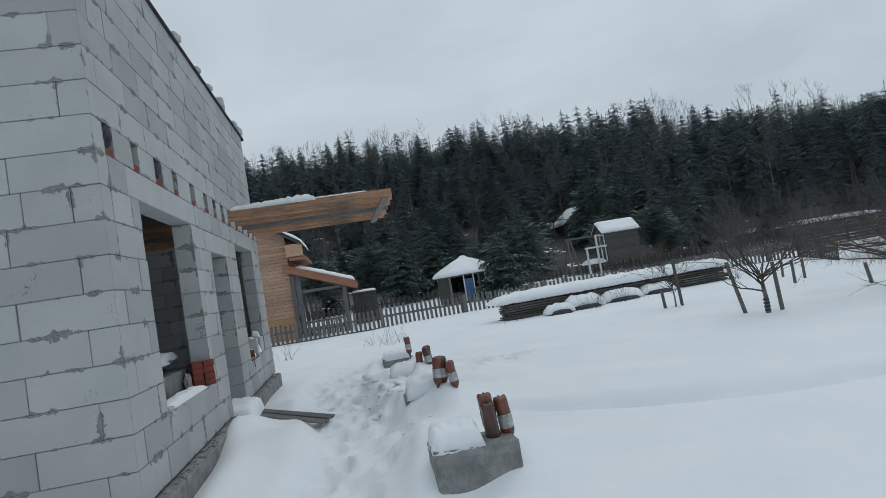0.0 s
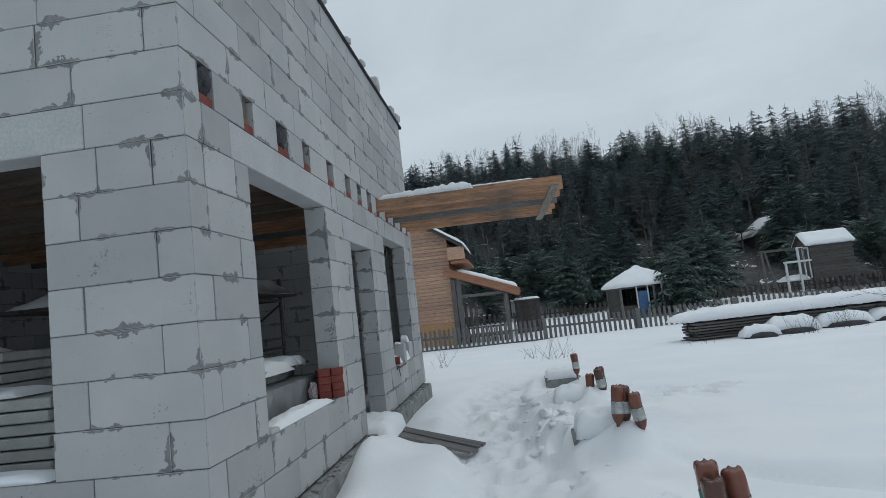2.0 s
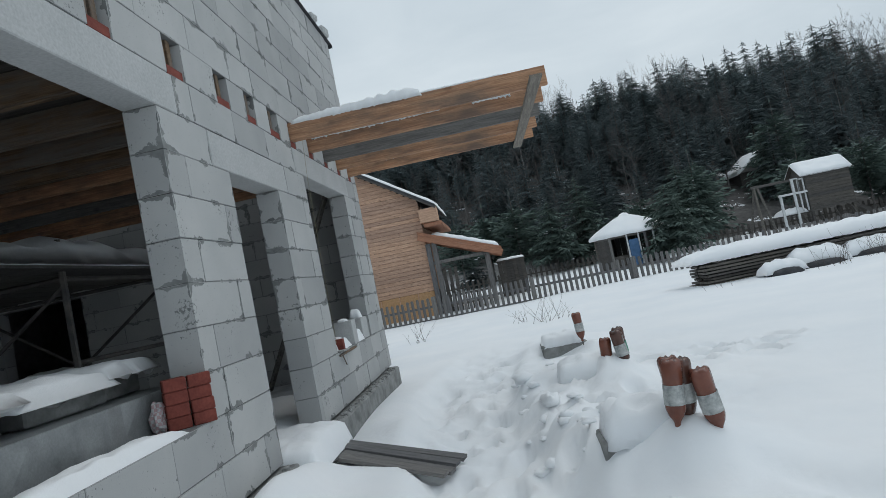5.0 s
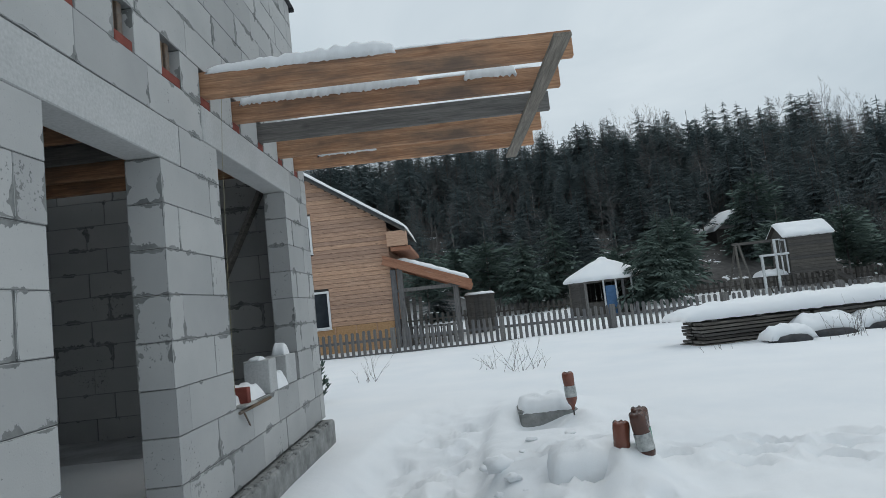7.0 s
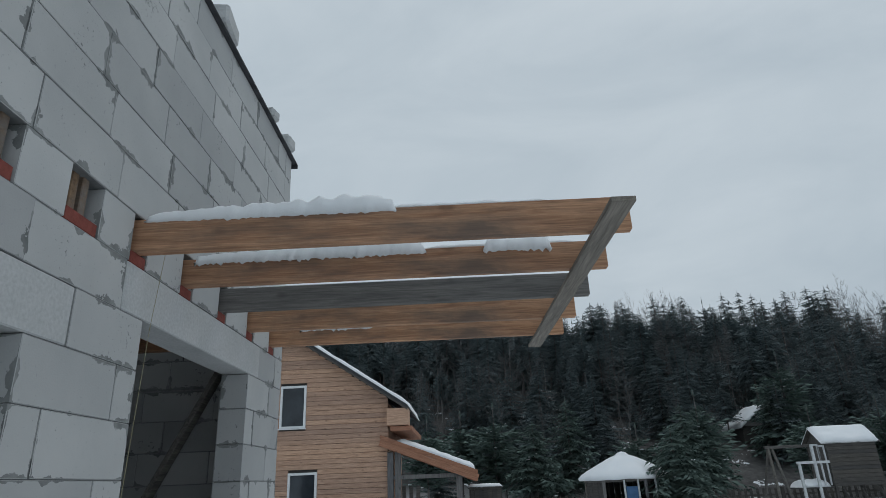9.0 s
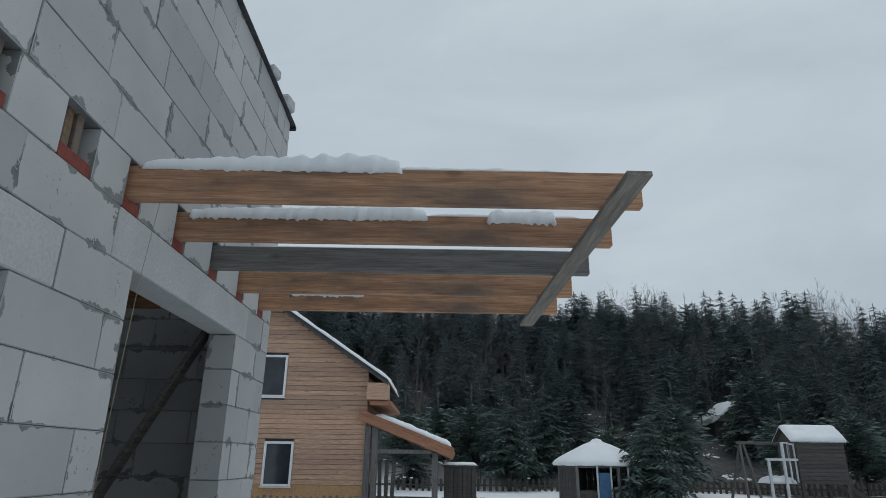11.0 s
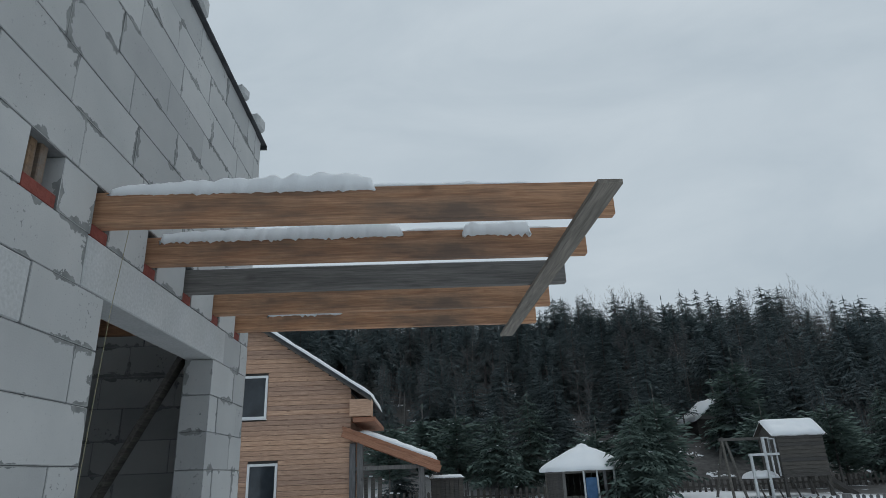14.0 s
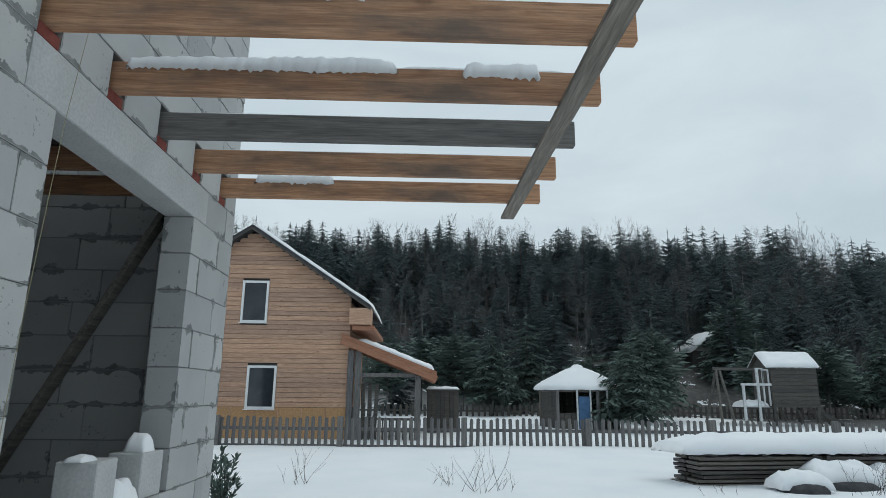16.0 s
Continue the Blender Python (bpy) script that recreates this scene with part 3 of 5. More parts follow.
def back_room():
    """A closed, unlit room behind the hole in the end wall."""
    g = Geo()
    y0, y1, x0, x1 = WALL_N + 0.003, WALL_N + 2.6, HX0, -3.2
    g.box(x0, x1, y0, y1, -0.3, 0.02)
    g.box(x0, x1, y0, y1, 2.3, 2.5)
    g.box(x0, x1, y1, y1 + 0.2, -0.3, 2.5)
    g.box(x0 - 0.2, x0, y0, y1 + 0.2, -0.3, 2.5)
    g.box(x1, x1 + 0.2, y0, y1 + 0.2, -0.3, 2.5)
    solo("wall_back_room", g, M_CONC, Matrix(), "bare grey walls of the unlit back room", "wall", kind="structure")


back_room()


def joists():
    rng = random.Random(5)
    beams = {}
    for k, (a, b) in enumerate(HOLES):
        mid = (a + b) / 2
        # two half bricks under each joist
        g = Geo()
        g.box(-0.195, -0.006, a + 0.004, b - 0.004, 2.5, 2.562, 0.004)
        br = solo("brick", g, M_BRICK, Matrix(), "red clay brick bedded under a joist in the wall", "brick", "bricks under the joists")
        if k < 8:
            g = Geo()
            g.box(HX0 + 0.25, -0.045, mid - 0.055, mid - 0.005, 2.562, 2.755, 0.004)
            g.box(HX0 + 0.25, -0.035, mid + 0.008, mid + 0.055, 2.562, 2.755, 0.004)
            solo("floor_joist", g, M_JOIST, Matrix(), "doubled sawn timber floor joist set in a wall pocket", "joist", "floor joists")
            if k in (0, 2):
                g = Geo()
                crumple(g, (-0.04, mid + 0.02, 2.66), (0.055, 0.5 * (b - a) - 0.012, 0.092), 0.28, k + 1)
                solo("rag", g, M_FELT, Matrix(), "crumpled black felt stuffed in a wall pocket", "felt scrap", "felt scraps")
        else:
            mat = M_BEAM_GREY if k == 10 else M_BEAM
            beam = thing("canopy_beam", Matrix.Translation((0, mid, 2.562)),
                         "weathered grey canopy beam" if k == 10 else "orange-brown larch canopy beam jutting from the block wall", "beam", "canopy beams")
            beams[k] = beam
            g = Geo()
            g.box(HX0 + 0.25, 2.45 + rng.uniform(-0.02, 0.02), -0.028, 0.028, 0, {8: 0.177, 9: 0.164, 10: 0.157, 11: 0.157, 12: 0.150}[k], 0.004)
            part("timber", g, mat, beam)
            g = Geo()
            g.box(-0.19, -0.003, 0.032, 0.075, 0.02, 0.15, 0.01)
            part("mortar_packing", g, M_GLUE, beam, "grey mortar packed beside the timber")
    return beams


BEAMS = joists()


def snow_cap(name, x0, x1, y0, y1, h, m=Matrix(), label="thick rounded snow cap", seed=1, over=0.03, nx=28, ny=8, droop=0.04, power=4.0, wavy=0.25, parent=None, grow=0.0):
    """A pillow of snow on the plane z = 0 over a rectangle, slumping past its edges."""
    g = Geo()
    rows = []
    for i in range(nx + 1):
        u = i / nx * 2 - 1
        row = []
        for j in range(ny + 1):
            v = j / ny * 2 - 1
            wob = 1 + wavy * n3(i * 0.35 + seed * 7, j * 0.4, seed, 1.0)
            x = (x0 + x1) / 2 + u * ((x1 - x0) / 2 + over * wob)
            y = (y0 + y1) / 2 + v * ((y1 - y0) / 2 + over * (1 + 1.5 * wavy * n3(i * 0.5, seed * 3.0, 2, 1.0)))
            prof = max(0.0, 1 - abs(u) ** (power * 2.5)) ** 0.5 * max(0.0, 1 - abs(v) ** power) ** 0.5
            edge = max(abs(u), abs(v))
            z = h * prof * wob * (1 - grow * (1 - u) / 2) - (droop * (0.6 + 0.8 * abs(n3(i * 0.6, j * 0.3, seed + 5, 1.0))) if edge > 0.99 else 0.0)
            row.append(len(g.v))
            g.v.append((x, y, z))
        rows.append(row)
    for i in range(nx):
        for j in range(ny):
            g.f.append((rows[i][j], rows[i + 1][j], rows[i + 1][j + 1], rows[i][j + 1]))
    for i in range(nx):
        g.f.append((rows[i][0], rows[i][ny], rows[i + 1][ny], rows[i + 1][0]))
    g.f.append(tuple(rows[0]))
    g.f.append(tuple(reversed(rows[nx])))
    if parent is not None:
        ob = part(name, g, M_SNOW, parent, label, True)
        ob.matrix_local = (parent.matrix_basis.inverted() @ m) if parent.parent is None else m
        return ob
    return solo(name, g, M_SNOW, m, label, "snow", smooth=True)


# ---- canopy details ----
def canopy():
    rng = random.Random(8)
    a, b = Vector((2.315, 4.60, 2.548)), Vector((2.255, 7.68, 2.548))
    d = b - a
    g = Geo()
    g.box(-0.055, 0.055, 0, d.length, -0.0125, 0.0125, 0.003)
    solo("batten", g, M_BATTEN, Matrix.Translation(a) @ pose(0, 0, 0, 0, 0, math.degrees(math.atan2(-d.x, d.y))),
         "grey weathered board nailed under the canopy beam ends", "board")
    b1, b2, b5 = 5.02, 5.59, 7.30
    snow_cap("snow_cap", 0.03, 1.28, b1 - 0.03, b1 + 0.03, 0.085, Matrix.Translation((0, 0, 2.742)), "thick snow lying on a canopy beam", 3, 0.012, 64, 8, 0.03, 3.0, 0.42, parent=BEAMS[8], grow=0.55)
    snow_cap("snow_cap", 1.25, 2.1, b1 - 0.022, b1 + 0.026, 0.018, Matrix.Translation((0, 0, 2.741)), "thin crust of snow on a canopy beam", 4, 0.0, 30, 4, 0.0, wavy=0.9, parent=BEAMS[8])
    snow_cap("snow_cap", 0.06, 1.40, b2 - 0.045, b2 + 0.03, 0.055, Matrix.Translation((0, 0, 2.729)), "snow slumping over the side of a canopy beam", 6, 0.012, 80, 8, 0.05, 3.0, 0.6, parent=BEAMS[9], grow=0.6)
    snow_cap("snow_cap", 1.76, 2.13, b2 - 0.045, b2 + 0.03, 0.035, Matrix.Translation((0, 0, 2.729)), "patch of snow slumping over a canopy beam", 9, 0.015, 22, 8, 0.06, 3.0, 0.6, parent=BEAMS[9])
    snow_cap("snow_cap", 1.40, 2.3, b2 - 0.02, b2 + 0.028, 0.022, Matrix.Translation((0, 0, 2.727)), "thin crust of snow on a canopy beam", 2, 0.0, 30, 4, 0.0, parent=BEAMS[9])
    snow_cap("snow_cap", 0.25, 0.85, b5 - 0.034, b5 + 0.02, 0.03, Matrix.Translation((0, 0, 2.714)), "rimed snow on a canopy beam", 5, 0.006, 30, 6, 0.05, wavy=0.6, parent=BEAMS[12])
    for k, y in enumerate((6.16, 6.74)):
        snow_cap("snow_cap", 0.1, 2.2, y - 0.02, y + 0.028, 0.010, Matrix.Translation((0, 0, 2.72)), "thin snow on top of a canopy beam", 11 + k, 0.0, 30, 4, 0.0, parent=BEAMS[10 + k])
    # plumb string
    g = Geo()
    g.tube([(0.03, 5.24, 2.80), (0.045, 5.2, 2.68), (0.032, 5.15, 2.2), (0.03, 5.09, 1.4), (0.03, 5.05, 0.6)], 0.0015, 4)
    solo("string", g, simple("yellow_string", (0.24, 0.22, 0.13), (0.34, 0.31, 0.19)), Matrix(), "thin yellowish mason's string hanging down the wall", "string")
    # scraps on the wall top
    for k, (y, w, h) in enumerate(((3.05, 0.14, 0.10), (4.1, 0.10, 0.07), (4.85, 0.10, 0.08), (5.75, 0.32, 0.15), (6.9, 0.12, 0.1), (7.42, 0.16, 0.13))):
        g = Geo()
        g.box(-0.10, 0.08, -w / 2, w / 2, 0, h, 0.02)
        g.box(-0.06, 0.05, -w / 3, w / 3, h, h + 0.02, 0.008)
        solo("block_offcut", g, M_LINTEL, Matrix.Translation((-0.02, y, TOP + 0.018)) @ pose(0, 0, 0, 0, 0, rng.uniform(-15, 15)),
             "broken block offcut lying on the wall top", "block", "offcuts on the wall")


canopy()


# ---- sills ----
def sill_things():
    rng = random.Random(21)
    # stack of red bricks on the first sill
    for r in range(4):
        for depth, y0, y1 in ((0.10, -0.118, -0.003), (0.045, 0.003, 0.118)):
            g = Geo()
            g.box(-depth, 0, y0, y1, 0, 0.065, 0.005)
            solo("brick", g, M_BRICK, Matrix.Translation((-0.055 + rng.uniform(-0.004, 0.004), 2.40, 0.5 + r * 0.0665)) @ pose(0, 0, 0, 0, 0, -53 + rng.uniform(-2, 2)),
                 "red clay brick in a small stack on the window sill", "brick", "bricks on the sill")
    snow_cap("snow_drift", -0.14, 0.0, 0.84, 2.24, 0.065, Matrix.Translation((0, 0, 0.5)), "smooth roll of snow along the window sill", 14, 0.0, 8, 40, 0.0, 2.6)
    g = Geo()
    g.box(-0.16, 0.02, 0.80, 0.93, 0.5, 0.535, 0.008)
    g.box(-0.15, 0.035, 0.82, 0.90, 0.46, 0.499, 0.008)
    solo("block_offcut", g, M_LINTEL, Matrix(), "thin broken block slices at the sill's end", "block")
    # blocks on the second sill
    blocks = {}
    for x, y, w, h, tz in ((-0.10, 5.98, 0.12, 0.26, 4), (-0.11, 6.56, 0.26, 0.25, -3)):
        g = Geo()
        g.add(*chamfer_box(0.2, w * 2 if w < 0.2 else w, h, 0.006))
        blocks[w] = solo("concrete_block", g, M_LINTEL, Matrix.Translation((x, y, 0.5 + h / 2)) @ pose(0, 0, 0, 0, 0, tz), "loose aerated concrete block standing on the sill", "block", "blocks on the sill")
    snow_cap("snow_cap", -0.16, -0.04, 6.48, 6.64, 0.10, Matrix.Translation((0, 0, 0.75)), "ball of snow on a loose block", 31, 0.0, 10, 10, 0.0, 2.2, parent=blocks[0.26])
    snow_cap("snow_cap", -0.14, -0.05, 5.82, 5.98, 0.03, Matrix.Translation((0, 0, 0.76)), "dab of snow on a loose block", 32, 0.0, 10, 10, 0.0, 2.2, parent=blocks[0.12])
    snow_cap("snow_drift", -0.18, -0.02, 5.2, 5.82, 0.12, Matrix.Translation((0, 0, 0.5)), "lump of snow on the window sill", 33, 0.0, 10, 20, 0.0, 2.2)
    snow_cap("snow_drift", -0.16, -0.01, 6.12, 6.42, 0.13, Matrix.Translation((0, 0, 0.5)), "lump of snow between two loose blocks", 34, 0.0, 10, 14, 0.0, 2.2)
    g = Geo()
    g.box(-0.09, 0.03, 5.28, 5.345, 0.505, 0.62, 0.004)
    solo("brick", g, M_BRICK, Matrix(), "half red brick standing on the snowy sill", "brick")
    g = Geo()
    g.box(-0.12, 0.05, 5.19, 5.42, 0.5, 0.503 + 0.012, 0.003)
    solo("slate", g, M_FOAM, Matrix(), "thin flat stone chip lying on the sill", "stone chip")
    g = Geo()
    g.tube([(0.012, 5.16, 0.47), (0.02, 5.80, 0.478)], 0.012, 6)
    g.tube([(0.03, 5.2, 0.46), (0.02, 5.32, 0.36)], 0.006, 6)
    solo("stick", g, M_JOIST, Matrix(), "thin wooden stick poking out at the sill", "stick")


sill_things()


# ---- inside the block house ----
def inside():
    rng = random.Random(33)
    # leaning plank behind the end window
    a, b = Vector((-0.26, 6.95, 2.35)), Vector((-1.45, 6.95, 0.05))
    d = b - a
    g = Geo()
    g.box(-0.055, 0.055, -0.02, 0.02, 0, d.length, 0.003)
    m = Matrix.Translation(a) @ d.to_track_quat("Z", "Y").to_matrix().to_4x4()
    solo("brace_plank", g, M_PLANK, m, "rough sawn plank leaning across the room corner", "plank")
    # scaffold
    sc = thing("scaffold", Matrix.Translation((0, 0, 0.03)), "dark steel tube scaffold with a snow-covered plank deck", "scaffold")
    for x in (-1.35, -3.2):
        for y in (3.4, 4.75):
            g = Geo()
            g.tube([(x, y, 0), (x, y, 1.78)], 0.024, 8)
            part("upright", g, M_STEEL, sc)
        for z in (0.35, 0.9, 1.5):
            g = Geo()
            g.tube([(x, 3.4, z), (x, 4.75, z)], 0.018, 6)
            part("ledger", g, M_STEEL, sc)
    for y in (3.4, 4.75):
        for z in (0.5, 1.5):
            g = Geo()
            g.tube([(-1.35, y, z), (-3.2, y, z)], 0.018, 6)
            part("transom", g, M_STEEL, sc)
        g = Geo()
        g.tube([(-1.35, y, 0.2), (-3.2, y, 1.45)], 0.014, 6)
        part("diagonal_brace", g, M_STEEL, sc)
        g = Geo()
        g.tube([(-1.35, y, 1.45), (-3.2, y, 0.2)], 0.014, 6)
        part("diagonal_brace", g, M_STEEL, sc)
    for k in range(8):
        g = Geo()
        x = -3.3 + k * 0.26
        g.box(x, x + 0.25, 2.4 + rng.uniform(-0.1, 0.1), 5.0 + rng.uniform(-0.1, 0.15), 1.55, 1.59, 0.004)
        part("deck_plank", g, M_DARKWOOD, sc)
    snow_cap("snow_cap", -3.3, -1.22, 2.5, 4.9, 0.2, Matrix.Translation((0, 0, 1.625)), "thick snow lying on the scaffold deck", 41, 0.02, 24, 24, 0.03, 2.4, 0.6, parent=sc)
    # film-wrapped pallet of blocks
    pal = thing("block_pallet", Matrix.Translation((-0.76, 1.92, 0.03)), "pallet of concrete blocks wrapped in cloudy plastic film", "pallet")
    for k in range(5):
        g = Geo()
        y = -0.7 + k * 0.32
        g.box(-0.45, 0.45, y, y + 0.12, 0, 0.1, 0.004)
        part("slat", g, M_JOIST, pal)
    g = Geo()
    n = 46
    for s in range(n):
        a2 = 2 * math.pi * s / n
        cx, cy = math.cos(a2), math.sin(a2)
        k2 = 1 / max(abs(cx), abs(cy))
        for z in (0.10, 0.32, 0.52, 0.68):
            w = 0.02 * n3(s * 0.9, z * 9, 2, 1.0)
            g.v.append((cx * k2 * (0.5 + w), cy * k2 * (0.82 + w), z))
    for s in range(n):
        for q in range(3):
            a3, b3 = s * 4 + q, ((s + 1) % n) * 4 + q
            g.f.append((a3, b3, b3 + 1, a3 + 1))
    g.f.append(tuple(s * 4 + 3 for s in range(n)))
    part("film", g, M_FILM, pal, "creased cloudy film")
    for k, (x, y) in enumerate(((0.12, -0.5), (0.15, 0.15), (0.1, 0.55), (-0.3, -0.3), (-0.3, 0.4))):
        g = Geo()
        g.add(*chamfer_box(0.3, 0.52, 0.16, 0.01))
        ob = part("loose_block", g, M_CONC, pal)
        ob.matrix_local = Matrix.Translation((x, y, 0.685 + 0.08)) @ pose(0, 0, 0, 0, 0, rng.uniform(-10, 10))
    for q, (y0, y1, h) in enumerate(((1.02, 1.5, 0.035), (1.45, 2.1, 0.06), (2.08, 2.5, 0.04))):
        snow_cap("snow_cap", -1.16, -0.36, y0 + 0.17, y1 + 0.17, h, Matrix.Translation((0, 0, 0.872 - 0.03 * (q == 1))), "lumpy snow over the blocks on the pallet", 44 + q, 0.02, 16, 16, 0.06, 2.6, 0.5, parent=pal)
    # checked cloth thrown down between the pallet and the bricks
    k = Mat("checked_cloth", 0.9, 0, 0.1)
    ch = k.n("ShaderNodeTexChecker", Scale=55.0)
    ch.inputs["Color1"].default_value = (0.50, 0.50, 0.51, 1)
    ch.inputs["Color2"].default_value = (0.45, 0.32, 0.33, 1)
    k.l(k.coord("World"), ch.inputs["Vector"])
    k.color(ch.outputs["Color"])
    g = Geo()
    crumple(g, (-0.215, 2.36, 0.575), (0.04, 0.045, 0.08), 0.4, 9)
    solo("cloth", g, k.m, Matrix(), "crumpled red and white checked cloth on the sill", "cloth")
    snow_cap("snow_drift", -5.15, -4.2, 7.45, 7.6, 0.09, Matrix.Translation((0, 0, 0.75)), "snow blown along the inner window sill", 46, 0, 24, 8, 0, 2.5)
    # slab stacks behind the front window
    for k, (x, y, n2) in enumerate(((-1.75, 0.95, 11), (-2.6, 1.5, 15))):
        st = thing("slab_stack", Matrix.Translation((x, y, 0.03)), "stack of thin grey foam-concrete slabs on boards", "stack", "slab stacks")
        for j in range(n2):
            g = Geo()
            g.box(-0.42, 0.42, -0.3, 0.3, 0, 0.068, 0.006)
            ob = part("slab", g, M_FOAM, st)
            ob.matrix_local = pose(rng.uniform(-0.02, 0.02), rng.uniform(-0.02, 0.02), 0.08 * j, 0, 0, rng.uniform(-3, 3))
        snow_cap("snow_cap", x - 0.38, x + 0.1, y - 0.26, y + 0.2, 0.06, Matrix.Translation((0, 0, 0.03 + 0.08 * n2)), "dab of snow on a stack of slabs", 50 + k, 0, 12, 10, 0, 2.5, parent=st)
    snow_cap("snow_drift", -2.5, -0.9, 0.2, 0.42, 0.05, Matrix.Translation((0, -0.19, 0.5)), "snow lying on the front window sill", 55, 0, 24, 8, 0, 3)
    # snow drifted through the doorway
    snow_cap("snow_drift", -0.5, 0.2, 3.36, 4.28, 0.12, Matrix.Translation((0, 0, -0.015)), "soft mound of snow in the doorway", 62, 0.02, 24, 24, 0.14, 2.0, 0.3)
    snow_cap("snow_drift", -2.6, -0.24, 3.0, 6.3, 0.06, Matrix.Translation((0, 0, 0.03)), "thin snow blown in over the doorway floor", 57, 0, 24, 24, 0, 2.4, 0.5)


inside()


# ---- boards by the doorway ----
def doorway_boards():
    rng = random.Random(58)
    run = Vector((1.0, -0.28, -0.23))
    side = Vector((0.27, 0.96, 0.0))
    for k in range(4):
        a = Vector((0.06, 4.16, -0.10)) + side * (k * 0.105 - 0.24) + run * rng.uniform(-0.06, 0.06) + Vector((0, 0, -0.012 * (k % 2)))
        d = run + side * rng.uniform(-0.05, 0.05)
        g = Geo()
        g.box(-0.05, 0.05, -0.014, 0.014, 0, d.length * rng.uniform(0.92, 1.08), 0.003)
        z = d.normalized()
        x = side - z * side.dot(z)
        x.normalize()
        y = z.cross(x)
        m = Matrix(((x.x, y.x, z.x, a.x), (x.y, y.y, z.y, a.y), (x.z, y.z, z.z, a.z), (0, 0, 0, 1)))
        solo("loose_board", g, M_FENCE, m, "old grey board half buried in snow by the doorway", "board", "boards by the doorway")


doorway_boards()


# ---- concrete piers with bottles on their rods ----
PIERS = [(1.985, 2.635, -0.06, 0.30, 0.0), (2.03, 2.66, 2.86, 3.2, -0.10), (2.08, 2.66, 5.30, 5.6, -0.17), (2.02, 2.62, 7.58, 7.95, -0.13)]


def bottle(m, mat, label, paper=M_PAPER, h=0.31, buried=False):
    th = thing("plastic_bottle", m, label, "bottle", "bottles on the rods")
    g = Geo()
    n = 15
    rings = [(0.000, 0.013), (0.022, 0.014), (0.030, 0.017), (0.055, 0.034), (0.085, 0.0445), (0.10, 0.046), (0.19, 0.0455), (0.20, 0.0435),
             (0.21, 0.0455), (0.275, 0.046), (h - 0.018, 0.0445), (h - 0.006, 0.038), (h, 0.026)]
    for z, r in rings:
        for s in range(n):
            a = 2 * math.pi * s / n
            lobe = 1.0
            dz = 0.0
            if z > 0.27:
                lobe = 1 + 0.10 * math.cos(5 * a)
                dz = -0.006 * (1 - math.cos(5 * a)) * (1 if z > 0.29 else 0.2)
            g.v.append((r * lobe * math.cos(a), r * lobe * math.sin(a), z + dz))
    for i in range(len(rings) - 1):
        for s in range(n):
            a, b = i * n + s, i * n + (s + 1) % n
            g.f.append((a, b, b + n, a + n))
    c = len(g.v)
    g.v.append((0, 0, h - 0.012))
    for s in range(n):
        g.f.append(((len(rings) - 1) * n + s, (len(rings) - 1) * n + (s + 1) % n, c))
    part("body", g, mat, th, "", True)
    if paper:
        g = Geo()
        for z in (0.105, 0.15, 0.195):
            for s in range(n):
                a = 2 * math.pi * s / n
                r = 0.0475 + 0.0012 * n3(s, z * 40, 3, 1.0)
                g.v.append((r * math.cos(a), r * math.sin(a), z))
        for i in range(2):
            for s in range(n):
                a, b = i * n + s, i * n + (s + 1) % n
                g.f.append((a, b, b + n, a + n))
        part("paper_label", g, paper, th, "torn paper label", True)
    g = Geo()
    g.tube([(0, 0, -0.10), (0, 0, 0.02)], 0.007, 6)
    part("rod", g, M_STEEL, th, "rusty rebar end")
    return th


